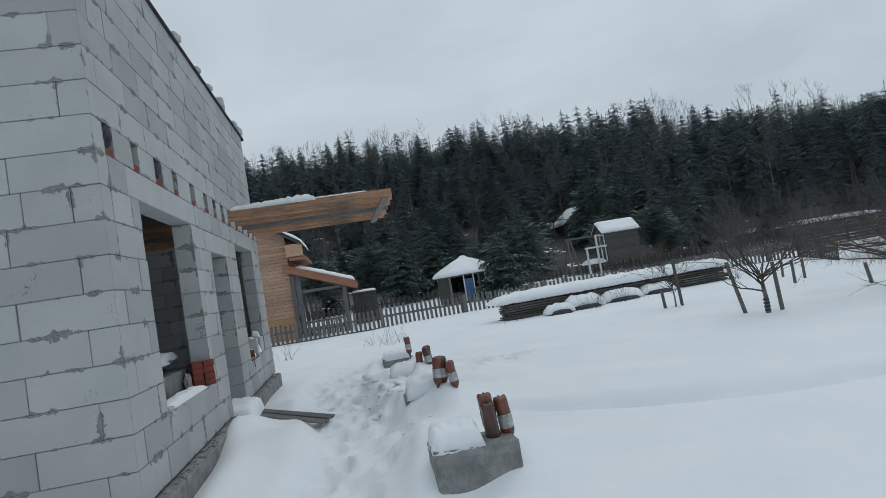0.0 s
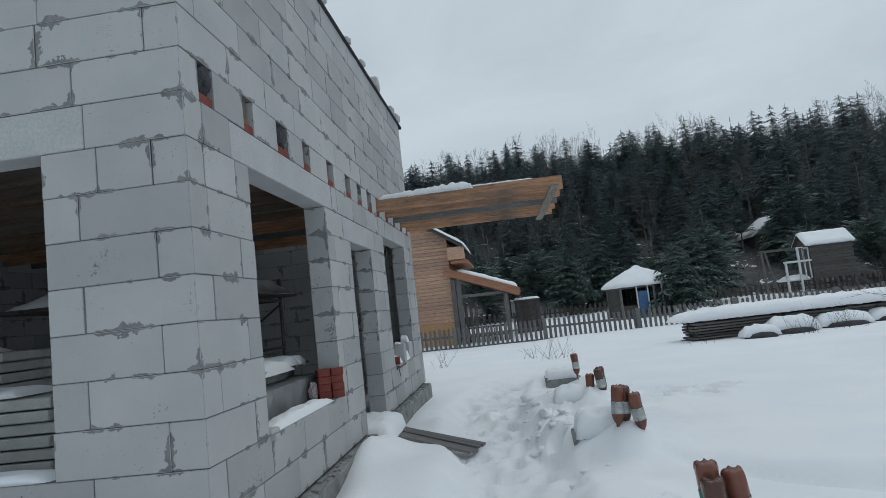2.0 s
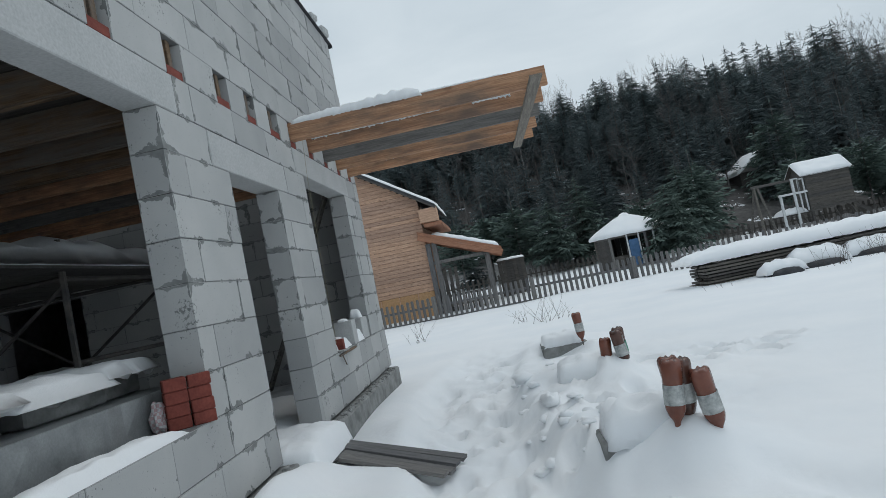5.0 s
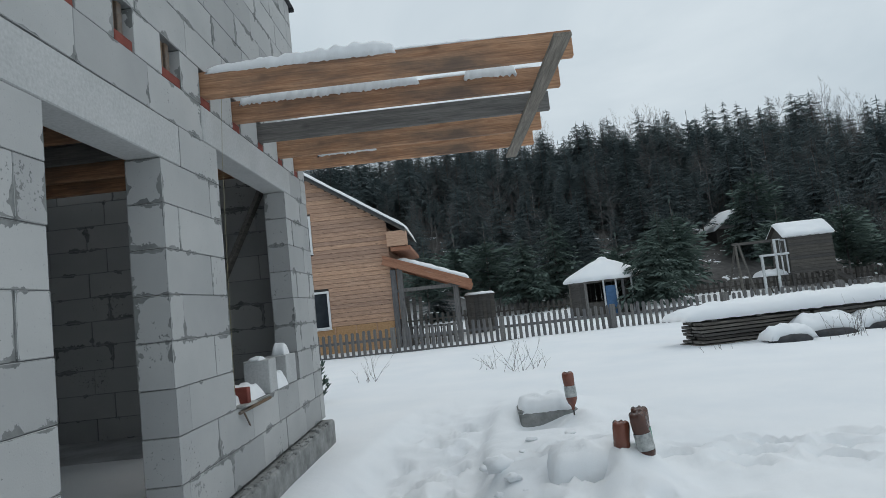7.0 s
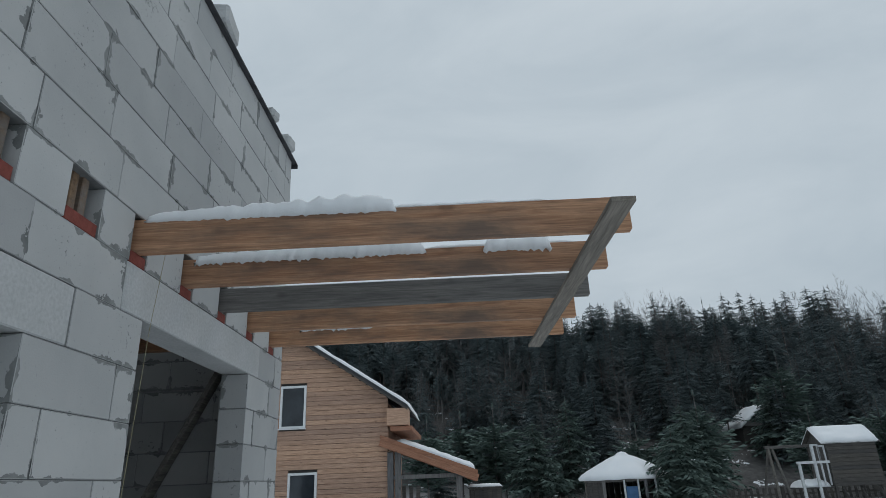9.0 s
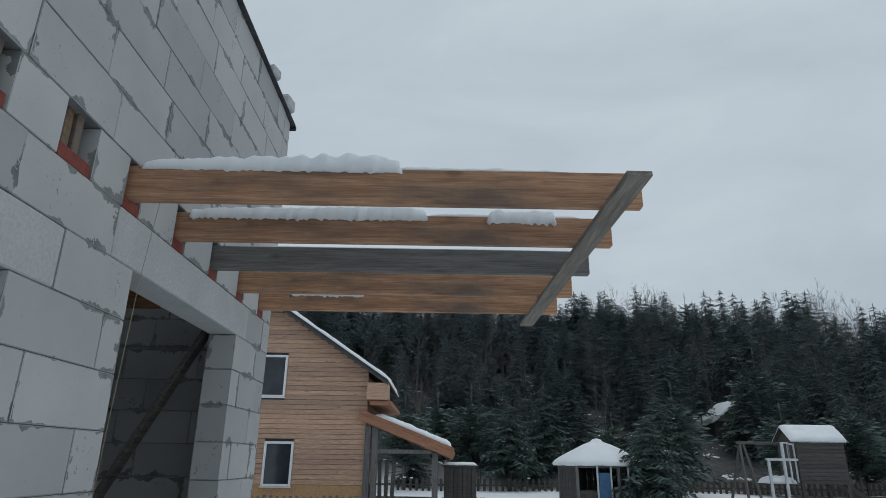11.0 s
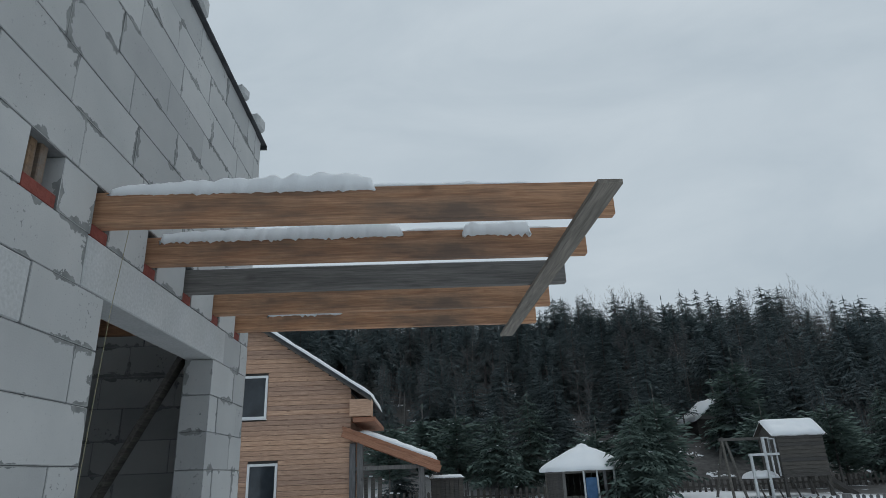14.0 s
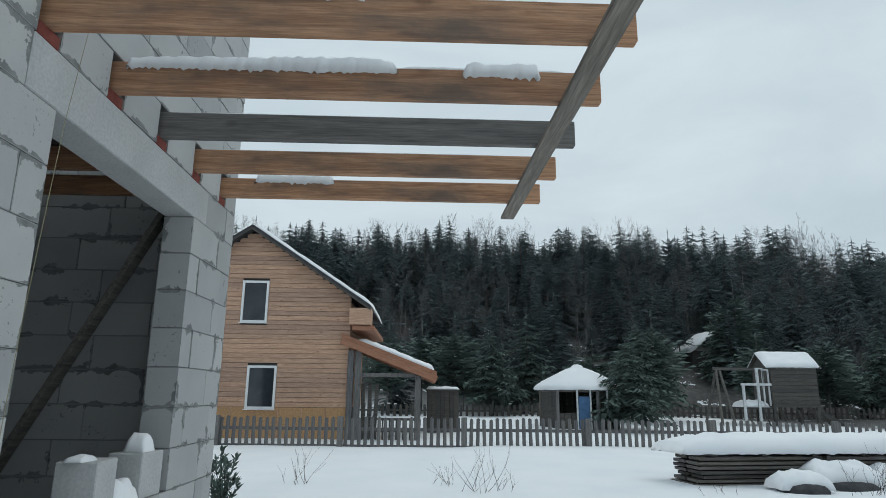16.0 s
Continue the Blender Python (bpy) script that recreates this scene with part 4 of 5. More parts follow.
def piers():
    rng = random.Random(61)
    for k, (x0, x1, y0, y1, zt) in enumerate(PIERS):
        g = Geo()
        g.box(x0, x1, y0, y1, -0.75, zt, 0.018)
        g.v = [(x + 0.008 * n3(x, y, z, 9.0), y + 0.008 * n3(y, z, x, 9.0), z - (0.05 * (x - x0) if z > -0.3 else 0)) for x, y, z in g.v]
        pier = solo("concrete_pier", g, M_CONC, Matrix(), "rough grey cast concrete pier standing out of the snow", "pier", "piers in the snow")
        w = (0.36, 0.56, 0.56, 0.52)[k]
        fr = (0.03, 0.0, -0.12, 0.02)[k]
        snow_cap("snow_cap", x0 + (0.03, 0.05, -0.05, 0.03)[k], x0 + w, y0 + fr, y1 - 0.02, (0.16, 0.21, 0.2, 0.14)[k], Matrix.Translation((0, 0, zt - 0.02)), "rounded cushion of snow on a concrete pier", 70 + k, 0.03, 18, 14, 0.03, 2.6, parent=pier)
    spots = [((2.49, 0.18, -0.015), (2, -5), M_BOTTLE_RED, M_PAPER_GREEN), ((2.475, 0.09, -0.07), (3, -3), M_BOTTLE, None), ((2.615, 0.165, -0.054), (0, -6), M_BOTTLE_RED, M_PAPER),
             ((2.425, 2.72, 0.02), (-2, 5), M_BOTTLE_RED, M_PAPER), ((2.51, 2.80, 0.01), (5, 2), M_BOTTLE, M_PAPER), ((2.49, 2.9, 0.0), (-3, 1), M_BOTTLE_RED, M_PAPER), ((2.64, 2.71, -0.045), (3, -9), M_BOTTLE_RED, M_PAPER),
             ((2.485, 5.24, -0.155), (0, 2), M_BOTTLE_RED, None), ((2.65, 5.17, -0.09), (2, -9), M_BOTTLE, M_PAPER), ((2.66, 5.27, -0.08), (4, -4), M_BOTTLE, M_PAPER_GREEN),
             ((2.525, 7.27, -0.06), (0, -3), M_BOTTLE_RED, M_PAPER)]
    for (x, y, z), (rx, ry), mat, pap in spots:
        what = "orange-red" if mat is M_BOTTLE_RED else "dark brown"
        bottle(Matrix.Translation((x, y, z - 0.062)) @ pose(0, 0, 0, rx, ry, rng.uniform(-40, 40)) @ Matrix.Scale(1.2, 4), mat,
               f"upturned {what} plastic bottle {'with torn label' if pap else 'without label'} over a rebar end", pap)


piers()


# ---- neighbour's timber house ----
def timber_house():
    Y = 22.5
    XL, XR, RX, RZ = -7.15, -0.75, -3.95, 6.22
    SL = 0.66
    house = thing("timber_house", Matrix.Translation((0, Y, 0)), "two-storey house clad in orange pine boards with snow on its roof", "house")

    def top(x):
        return RZ - SL * abs(x - RX) - 0.05

    wins = [(-4.22, -3.38, 3.24, 4.58), (-3.87, -2.96, 0.60, 1.91)]
    g = Geo()
    vs = [(XL + 0.02, 0.06, -0.6), (XR - 0.02, 0.06, -0.6), (XR - 0.02, 0.06, top(XR) - 0.05), (RX, 0.06, RZ - 0.1), (XL + 0.02, 0.06, top(XL) - 0.05)]
    vs += [(x, 4.3, z) for x, y, z in vs]
    g.add(vs, [(0, 1, 2, 3, 4), (9, 8, 7, 6, 5), (0, 5, 6, 1), (1, 6, 7, 2), (4, 9, 5, 0)])
    wall = part("wall", g, M_DARKWOOD, house)
    g = Geo()
    rng = random.Random(4)
    z, step = 0.66, 0.148
    while z < RZ - 0.12:
        hi = z + step
        zz = hi
        half_w = (RZ - 0.05 - zz) / SL
        x0, x1 = max(XL, RX - half_w - 0.2), min(XR, RX + half_w + 0.2)
        if x1 - x0 > 0.2:
            spans = [(x0, x1)]
            for wx0, wx1, wz0, wz1 in wins:
                if wz0 < hi - 0.03 and wz1 > z + 0.03:
                    spans = minus(spans, wx0, wx1)
            for s, e in spans:
                pg = Geo()
                pg.box(s, e, -0.008, 0.03, z + 0.003, hi - 0.004, 0.012)
                part("plank", pg, M_SIDING, wall)
        z = hi
    # side wall boards
    g = Geo()
    zz = 0.66
    while zz < 3.9:
        g.box(XR - 0.03, XR + 0.008, 0.0, 4.3, zz + 0.003, zz + step - 0.003, 0.006)
        zz += step
    part("side_cladding", g, M_SIDING, house)
    for k in range(9):
        x0 = XL + k * 0.72
        x1 = min(XR, x0 + 0.69)
        g = Geo()
        g.box(x0, x1, -0.004, 0.05, -0.55, 0.655, 0.004)
        part("panel", g, M_OSB, wall, "bare strand board panel")
        g = Geo()
        g.box(x1 + 0.002, x1 + 0.03, -0.02, 0.03, -0.55, 0.65)
        part("batten", g, M_SIDING, wall)
    for x0, x1, z0, z1 in wins:
        g = Geo()
        f = 0.075
        for bx in ((x0, x0 + f, z0, z1), (x1 - f, x1, z0, z1), (x0 + f + 0.001, x1 - f - 0.001, z0, z0 + f), (x0 + f + 0.001, x1 - f - 0.001, z1 - f, z1)):
            g.box(bx[0], bx[1], -0.035, 0.05, bx[2], bx[3], 0.008)
        win = part("window", g, M_PVC, house, "white plastic window frame")
        g = Geo()
        g.box(x0 + f, x1 - f, 0.0, 0.012, z0 + f, z1 - f)
        part("pane", g, M_GLASS, win, "dark reflecting glass")
        g = Geo()
        g.box(x0 - 0.03, x1 + 0.03, -0.09, -0.037, z0 - 0.03, z0 - 0.004, 0.004)
        part("sill", g, M_PVC, win)
    # roof
    for side in (-1, 1):
        g = Geo()
        ex = RX + side * 3.86
        ez = RZ - SL * 3.86
        dz = 0.10
        pts = [(RX, -0.42, RZ + 0.02), (ex, -0.42, ez + 0.02), (ex, 4.6, ez + 0.02), (RX, 4.6, RZ + 0.02)]
        g.add(pts + [(x, y, z + dz) for x, y, z in pts], [(3, 2, 1, 0), (4, 5, 6, 7), (0, 1, 5, 4), (1, 2, 6, 5), (2, 3, 7, 6), (3, 0, 4, 7)] if side > 0 else
              [(0, 1, 2, 3), (7, 6, 5, 4), (4, 5, 1, 0), (5, 6, 2, 1), (6, 7, 3, 2), (7, 4, 0, 3)])
        roof = part("roof", g, M_FELT, house, "dark sheet roof")
        L = 3.86 * math.hypot(1, SL)
        m = Matrix.Translation((RX, 0, RZ + 0.12)) @ pose(0, 0, 0, 0, math.degrees(math.atan(SL)) * side, 0)
        snow_cap("roof_snow", *((0.0, L + 0.05) if side > 0 else (-L - 0.05, 0.0)), -0.38, 4.55, 0.13, m, "even layer of snow on the roof", 80 + side, 0.03, 30, 30, 0.04, 8, parent=roof)
        g = Geo()
        g.add(pts[:2] + [(x, y - 0.03, z) for x, y, z in pts[:2]] + [(x, y, z - 0.07) for x, y, z in pts[:2]] + [(x, y - 0.03, z - 0.07) for x, y, z in pts[:2]],
              [(2, 3, 7, 6), (0, 2, 6, 4), (1, 5, 7, 3), (4, 6, 7, 5), (0, 1, 3, 2)])
        part("bargeboard", g, M_DARKWOOD, house)
    g = Geo()
    g.box(-0.75, -0.08, -0.40, 0.3, 3.18, 3.70, 0.01)
    part("eave_box", g, M_SIDING, house, "boxed eave end of pine boards")
    g = Geo()
    g.box(-0.65, 0.03, -0.32, 4.2, 3.02, 3.16, 0.01)
    part("gutter_board", g, M_PORCH, house)
    # porch
    pr = part("porch_roof", Geo().add([(-0.98, -0.25, 2.80), (2.0, -0.25, 1.66), (2.0, 3.6, 1.66), (-0.98, 3.6, 2.80), (-0.98, -0.25, 2.92), (2.0, -0.25, 1.78), (2.0, 3.6, 1.78), (-0.98, 3.6, 2.92)],
              [(3, 2, 1, 0), (4, 5, 6, 7), (0, 1, 5, 4), (1, 2, 6, 5), (2, 3, 7, 6), (3, 0, 4, 7)]), M_PORCH, house, "porch roof of orange rafters and boards")
    ang = math.degrees(math.atan2(1.14, 2.98))
    snow_cap("roof_snow", 0.55, 3.12, -0.2, 3.55, 0.17, Matrix.Translation((-0.98, 0, 2.925)) @ pose(0, 0, 0, 0, ang, 0), "thick snow on the porch roof", 88, 0.02, 30, 12, 0.03, 4, parent=pr)
    for y in (-0.27, 0.35, 0.95, 1.55, 2.15, 2.75):
        g = Geo()
        g.box(0, 3.2, -0.03, 0.03, -0.2, 0, 0.005)
        ob = part("rafter", g, M_PORCH, pr)
        ob.matrix_local = Matrix.Translation((-0.95, y, 2.785)) @ pose(0, 0, 0, 0, ang, 0)
    for x, y in ((1.42, 0.0), (-0.45, 0.0), (1.42, 3.2), (-0.68, -0.02)):
        g = Geo()
        g.box(x - 0.09, x + 0.09, y - 0.09, y + 0.09, -0.6, 1.65 if x > 0 else 2.4, 0.008)
        part("post", g, M_FENCE, house)
    g = Geo()
    g.box(-0.7, 1.6, -0.06, 0.06, 1.60, 1.72, 0.006)
    part("tie_beam", g, M_FENCE, house)
    for z in (0.30, -0.05):
        g = Geo()
        g.box(-0.6, 1.36, -0.025, 0.025, z, z + 0.07)
        part("rail", g, M_DARKWOOD, house)
    for k in range(9):
        g = Geo()
        g.box(-0.5 + k * 0.21, -0.45 + k * 0.21, -0.02, 0.02, -0.4, 0.3)
        part("baluster", g, M_DARKWOOD, house)
    # stored boards leaning in the porch
    for k in range(3):
        g = Geo()
        g.box(-0.06, 0.06, -0.02, 0.02, 0, 1.9, 0.004)
        ob = part("stored_board", g, M_PLANK, house)
        ob.matrix_local = pose(-0.25 + k * 0.16, 0.3, -0.5, -3 - k, 2 * k - 2, 0)


timber_house()


# ---- picket fences ----
def fence(name, pts, z, h, label, pitch=0.176, width=0.095, mat=M_FENCE, post_every=3.3, seed=1):
    rng = random.Random(seed)
    f = thing(name, Matrix(), label, "fence")
    pick = Geo()
    pick.add(*chamfer_box(width, 0.022, h, 0.004))
    pick.add([(-width / 2, -0.011, h / 2), (width / 2, -0.011, h / 2), (0, -0.011, h / 2 + 0.03), (-width / 2, 0.011, h / 2), (width / 2, 0.011, h / 2), (0, 0.011, h / 2 + 0.03)],
             [(0, 1, 2), (5, 4, 3), (1, 4, 5, 2), (3, 0, 2, 5)])
    me = pick.mesh("picket", mat)
    for (ax, ay), (bx, by) in zip(pts[:-1], pts[1:]):
        d = Vector((bx - ax, by - ay, 0))
        n = int(d.length / pitch)
        ang = math.atan2(d.y, d.x)
        for k in range(n):
            p = Vector((ax, ay, 0)) + d * (k / n)
            ob = new("picket", me)
            ob.parent = f
            ob.location = (p.x, p.y, z + h / 2 + rng.uniform(-0.03, 0.03))
            ob.rotation_euler = (rng.uniform(-0.03, 0.03), rng.uniform(-0.03, 0.03), ang)
        for zz in (0.28, 0.72):
            g = Geo()
            g.box(0, d.length, -0.02, 0.02, -0.04, 0.04, 0.004)
            ob = part("rail", g, mat, f)
            ob.matrix_local = Matrix.Translation((ax + 0.025 * math.sin(ang), ay + 0.035, z + h * zz)) @ pose(0, 0, 0, 0, 0, math.degrees(ang))
        for k in range(int(d.length / post_every) + 1):
            p = Vector((ax, ay, 0)) + d.normalized() * k * post_every
            g = Geo()
            g.box(-0.075, 0.075, -0.06, 0.06, -0.4, h + 0.05, 0.01)
            ob = part("post", g, mat, f)
            ob.matrix_local = Matrix.Translation((p.x, p.y - 0.075, z)) @ pose(0, 0, 0, 0, 0, math.degrees(ang))
    return f


fence("picket_fence", [(-10.5, 20.35), (20.5, 19.4)], -0.55, 1.0, "weathered grey picket fence standing deep in snow")
fence("picket_fence", [(20.45, 19.3), (17.8, 14.0)], -0.5, 0.85, "dark weathered picket fence at the garden's far side", 0.2, mat=M_DARKWOOD, seed=3)
fence("far_fence", [(-4, 34.5), (44, 36.0)], -0.45, 1.05, "dark picket fence along the foot of the wooded slope", 0.3, 0.13, M_DARKWOOD, 3.0, 5)


# ---- garden buildings ----
def gazebo():
    th = thing("garden_pavilion", Matrix.Translation((7.75, 27.9, -0.35)), "small six-sided garden pavilion with a snow-covered roof and blue panel", "pavilion")
    R = 1.48
    pts = [(R * math.cos(math.radians(60 * k + 30 + 15)), R * math.sin(math.radians(60 * k + 45))) for k in range(6)]
    for k, (x, y) in enumerate(pts):
        g = Geo()
        g.box(x - 0.05, x + 0.05, y - 0.05, y + 0.05, 0, 1.7, 0.006)
        part("post", g, M_FENCE if k in (3, 4) else M_PLANK, th)
        x2, y2 = pts[(k + 1) % 6]
        d = Vector((x2 - x, y2 - y, 0))
        m = Matrix.Translation((x, y, 0)) @ pose(0, 0, 0, 0, 0, math.degrees(math.atan2(d.y, d.x)))
        for q in range(6):
            g = Geo()
            w = d.length / 6
            hgt = 0.8 if k == 3 else 1.58
            g.box(q * w + 0.008, (q + 1) * w - 0.008, -0.012, 0.012, 0, hgt, 0.003)
            ob = part("board", g, M_DARKWOOD, th)
            ob.matrix_local = m
        g = Geo()
        g.box(0, d.length, -0.03, 0.03, 1.58, 1.7, 0.005)
        ob = part("top_rail", g, M_PLANK, th)
        ob.matrix_local = m
    g = Geo()
    g.box(-0.33, 0.10, -1.40, -1.36, 0.05, 1.42, 0.01)
    part("panel", g, M_BLUE, th, "faded blue cloth panel")
    g = Geo()
    for x in (-0.38, 0.12, 0.75):
        g.box(x - 0.03, x + 0.03, -1.43, -1.37, 0, 1.65, 0.005)
    part("door_frame", g, M_WHITEWOOD, th)
    g = Geo()
    n = 48
    rings = [(0.0, 1.66), (1.0, 1.66), (1.02, 1.74), (0.96, 1.86), (0.8, 2.02), (0.55, 2.25), (0.3, 2.46), (0.14, 2.56), (0.10, 2.64), (0.0, 2.68)]
    for r, z in rings:
        for s in range(n):
            a = 2 * math.pi * s / n
            hexr = 1.72 * (0.93 + 0.07 * math.cos(6 * (a - math.radians(45))))
            w = 1 + 0.03 * n3(math.cos(a) * 2, math.sin(a) * 2, z * 2, 1.5)
            g.v.append((r * hexr * w * math.cos(a), r * hexr * w * math.sin(a), z + 0.03 * n3(math.cos(a) * 3 * r, math.sin(a) * 3 * r, 4, 1)))
    for i in range(len(rings) - 1):
        for s in range(n):
            a, b = i * n + s, i * n + (s + 1) % n
            g.f.append((a, b, b + n, a + n))
    part("snow_roof", g, M_SNOW, th, "deep snow on the hipped roof", True)


gazebo()


def privy():
    th = thing("shed", Matrix.Translation((2.3, 26.0, -0.4)), "small dark board shed with snow on its flat roof", "shed")
    for side in range(4):
        for k in range(7):
            g = Geo()
            g.box(-0.55 + k * 0.157, -0.55 + (k + 1) * 0.157 - 0.008, -0.56, -0.535, 0, 1.62, 0.004)
            ob = part("board", g, M_DARKWOOD, th)
            ob.matrix_local = pose(0, 0, 0, 0, 0, 90 * side)
    g = Geo()
    g.box(-0.62, 0.62, -0.62, 0.62, 1.62, 1.67, 0.01)
    part("roof", g, M_DARKWOOD, th)
    snow_cap("snow_cap", -0.6, 0.6, -0.6, 0.6, 0.10, Matrix.Translation((0, 0, 1.67)), "snow on the shed roof", 95, 0.02, 12, 12, 0.02, 4, parent=th).matrix_local = Matrix.Translation((0, 0, 1.67))


privy()


def play_hut():
    th = thing("play_hut", Matrix.Translation((17.7, 30.6, -0.35)), "dark wooden children's hut on stilts with a snowy roof", "play hut")
    for sx in (-0.95, 0.95):
        for sy in (-0.7, 0.7):
            g = Geo()
            g.box(sx - 0.06, sx + 0.06, sy - 0.06, sy + 0.06, 0, 1.05, 0.006)
            part("stilt", g, M_DARKWOOD, th)
    for k in range(11):
        for sgn in (-1, 1):
            g = Geo()
            g.box(-1.02, 1.02, sgn * 0.78 - 0.015, sgn * 0.78 + 0.015, 1.05 + k * 0.155, 1.05 + (k + 1) * 0.155 - 0.008, 0.004)
            part("board", g, M_DARKWOOD, th)
    for sgn in (-1, 1):
        g = Geo()
        g.add([(sgn * 1.0, -0.76, 1.05), (sgn * 1.0, 0.76, 1.05), (sgn * 1.0, 0.76, 2.75), (sgn * 1.0, 0, 3.38), (sgn * 1.0, -0.76, 2.75),
               (sgn * 0.97, -0.76, 1.05), (sgn * 0.97, 0.76, 1.05), (sgn * 0.97, 0.76, 2.75), (sgn * 0.97, 0, 3.38), (sgn * 0.97, -0.76, 2.75)],
              [(0, 1, 2, 3, 4), (9, 8, 7, 6, 5), (0, 5, 6, 1), (1, 6, 7, 2), (2, 7, 8, 3), (3, 8, 9, 4), (4, 9, 5, 0)])
        part("gable", g, M_PLANK, th)
    for sgn in (-1, 1):
        m = Matrix.Translation((0, 0, 3.40)) @ pose(0, 0, 0, -38 * sgn, 0, 0)
        g = Geo()
        g.box(-1.2, 1.2, *((0.0, 1.08) if sgn > 0 else (-1.08, 0.0)), -0.03, 0.0, 0.004)
        ob = part("roof", g, M_DARKWOOD, th)
        ob.matrix_local = m
        snow_cap("roof_snow", -1.2, 1.2, *((-0.03, 1.06) if sgn > 0 else (-1.06, 0.03)), 0.15, Matrix(), "thick snow on the hut roof", 97 + sgn, 0.03, 18, 12, 0.03, 5, parent=ob)
    g = Geo()
    g.box(-2.3, -1.03, -0.75, 0.75, 0.98, 1.04, 0.005)
    part("deck", g, M_DARKWOOD, th)
    snow_cap("snow_cap", -2.2, -1.08, -0.7, 0.7, 0.30, Matrix.Translation((0, 0, 1.04)), "heaped snow on the hut's deck", 99, 0.0, 14, 12, 0.0, 2.2, parent=th).matrix_local = Matrix.Translation((0, 0, 1.04))
    for x in (-2.25, -1.6):
        g = Geo()
        g.box(x - 0.05, x + 0.05, -0.78, -0.68, 0, 2.05 if x < -2 else 2.7, 0.006)
        part("deck_post", g, M_WHITEWOOD, th)
    g = Geo()
    g.box(-2.35, -1.0, -0.79, -0.69, 1.95, 2.05, 0.006)
    part("hand_rail", g, M_WHITEWOOD, th)
    for x0, x1, z0, z1 in ((-1.35, -1.05, 1.1, 2.6), (-1.6, -1.3, 1.9, 2.65)):
        g = Geo()
        f = 0.06
        for b in ((x0, x0 + f, z0, z1), (x1 - f, x1, z0, z1), (x0, x1, z1, z1 + f)):
            g.box(b[0], b[1], -0.70, -0.64, b[2], b[3], 0.004)
        part("frame", g, M_WHITEWOOD, th)
    g = Geo()
    g.box(-3.2, -1.0, -0.06, 0.06, 2.62, 2.74, 0.01)
    part("swing_beam", g, M_PLANK, th)
    for a in ((-3.1, -0.9), (-3.1, 0.9), (-2.5, -0.9)):
        g = Geo()
        g.tube([(-3.05 if a[0] < -3 else -2.9, 0, 2.66), (a[0] - 0.25, a[1], 0)], 0.06, 8)
        part("swing_leg", g, M_PLANK, th)
    for sy in (-0.3, 0.3):
        g = Geo()
        g.box(1.0, 2.7, sy - 0.03, sy + 0.03, -0.1, 0.08, 0.01)
        ob = part("slide_side", g, M_DARKWOOD, th)
        ob.matrix_local = Matrix.Translation((0.3, 0, 1.55)) @ pose(0, 0, 0, 0, 33, 0)
    for k in range(5):
        g = Geo()
        g.tube([(-2.2 + k * 0.75, -0.75, 0.95), (-1.9 + k * 0.75, -0.75, 0.1)], 0.035, 6)
        part("strut", g, M_DARKWOOD, th)


play_hut()


def far_buildings():
    th = thing("forest_cabin", Matrix.Translation((21.6, 47.0, 1.6)), "dark cabin among the trees with a snow-covered roof", "cabin")
    g = Geo()
    g.box(-1.5, 1.5, -1.5, 1.5, -1, 2.6, 0.02)
    part("wall", g, M_DARKWOOD, th)
    for sgn in (-1, 1):
        m = Matrix.Translation((0.3, 0, 4.0)) @ pose(0, 0, 0, 0, 37 * sgn, 0)
        snow_cap("roof_snow", *((0.0, 2.5) if sgn > 0 else (-2.5, 0.0)), -1.8, 1.8, 0.16, m, "snow on a steep roof", 105 + sgn, 0.02, 14, 14, 0.03, 6, parent=th).matrix_local = m
    th = thing("long_barn", Matrix.Translation((46.0, 46, -0.6)) @ pose(0, 0, 0, 0, 0, 4), "long low grey-green board building with a snowy roof", "building")
    g = Geo()
    g.box(-6.5, 5, 0, 5, -0.6, 1.55, 0.02)
    part("wall", g, simple("grey_green_boards", (0.10, 0.13, 0.13), (0.17, 0.20, 0.20), 3, 0.8), th)
    for x in (-5.6, -4.2, 1.5, 5.0):
        g = Geo()
        for b in ((-0.5, -0.42, 0.3, 1.3), (0.42, 0.5, 0.3, 1.3), (-0.42, 0.42, 0.3, 0.38), (-0.42, 0.42, 1.22, 1.3)):
            g.box(x + b[0], x + b[1], -0.06, 0.0, b[2], b[3], 0.005)
        w = part("window", g, M_WHITEWOOD, th)
        g = Geo()
        g.box(x - 0.42, x + 0.42, -0.03, -0.01, 0.38, 1.22)
        part("pane", g, M_GLASS, w)
    snow_cap("roof_snow", -7, 5.5, -0.6, 5.4, 0.35, Matrix.Translation((0, 0, 1.55)), "deep snow on a low roof", 111, 0.03, 30, 14, 0.05, 3, parent=th).matrix_local = Matrix.Translation((0, 0, 1.55))
    g = Geo()
    g.box(-1.2, 0.2, 1.5, 2.8, 1.9, 2.9, 0.03)
    part("chimney", g, M_DARKWOOD, th)
    # dark stacked rails behind the garden fence
    st = thing("rail_stack", Matrix.Translation((27.5, 24.5, -0.35)) @ pose(0, 0, 0, 0, 0, 3), "long stack of dark old timber rails with snow between", "stack")
    rng = random.Random(12)
    for k in range(6):
        g = Geo()
        g.tube([(-3.5 + rng.uniform(-0.5, 0.5), rng.uniform(-0.1, 0.1), 0.12 + k * 0.17), (7.5 + rng.uniform(-0.5, 0.5), rng.uniform(-0.1, 0.1), 0.16 + k * 0.17)], 0.055, 6)
        part("rail", g, M_DARKWOOD, st)
    for x in (-3, 0, 3, 6):
        g = Geo()
        g.box(x - 0.06, x + 0.06, -0.22, -0.1, -0.3, 1.15, 0.008)
        part("stake", g, M_DARKWOOD, st)


far_buildings()


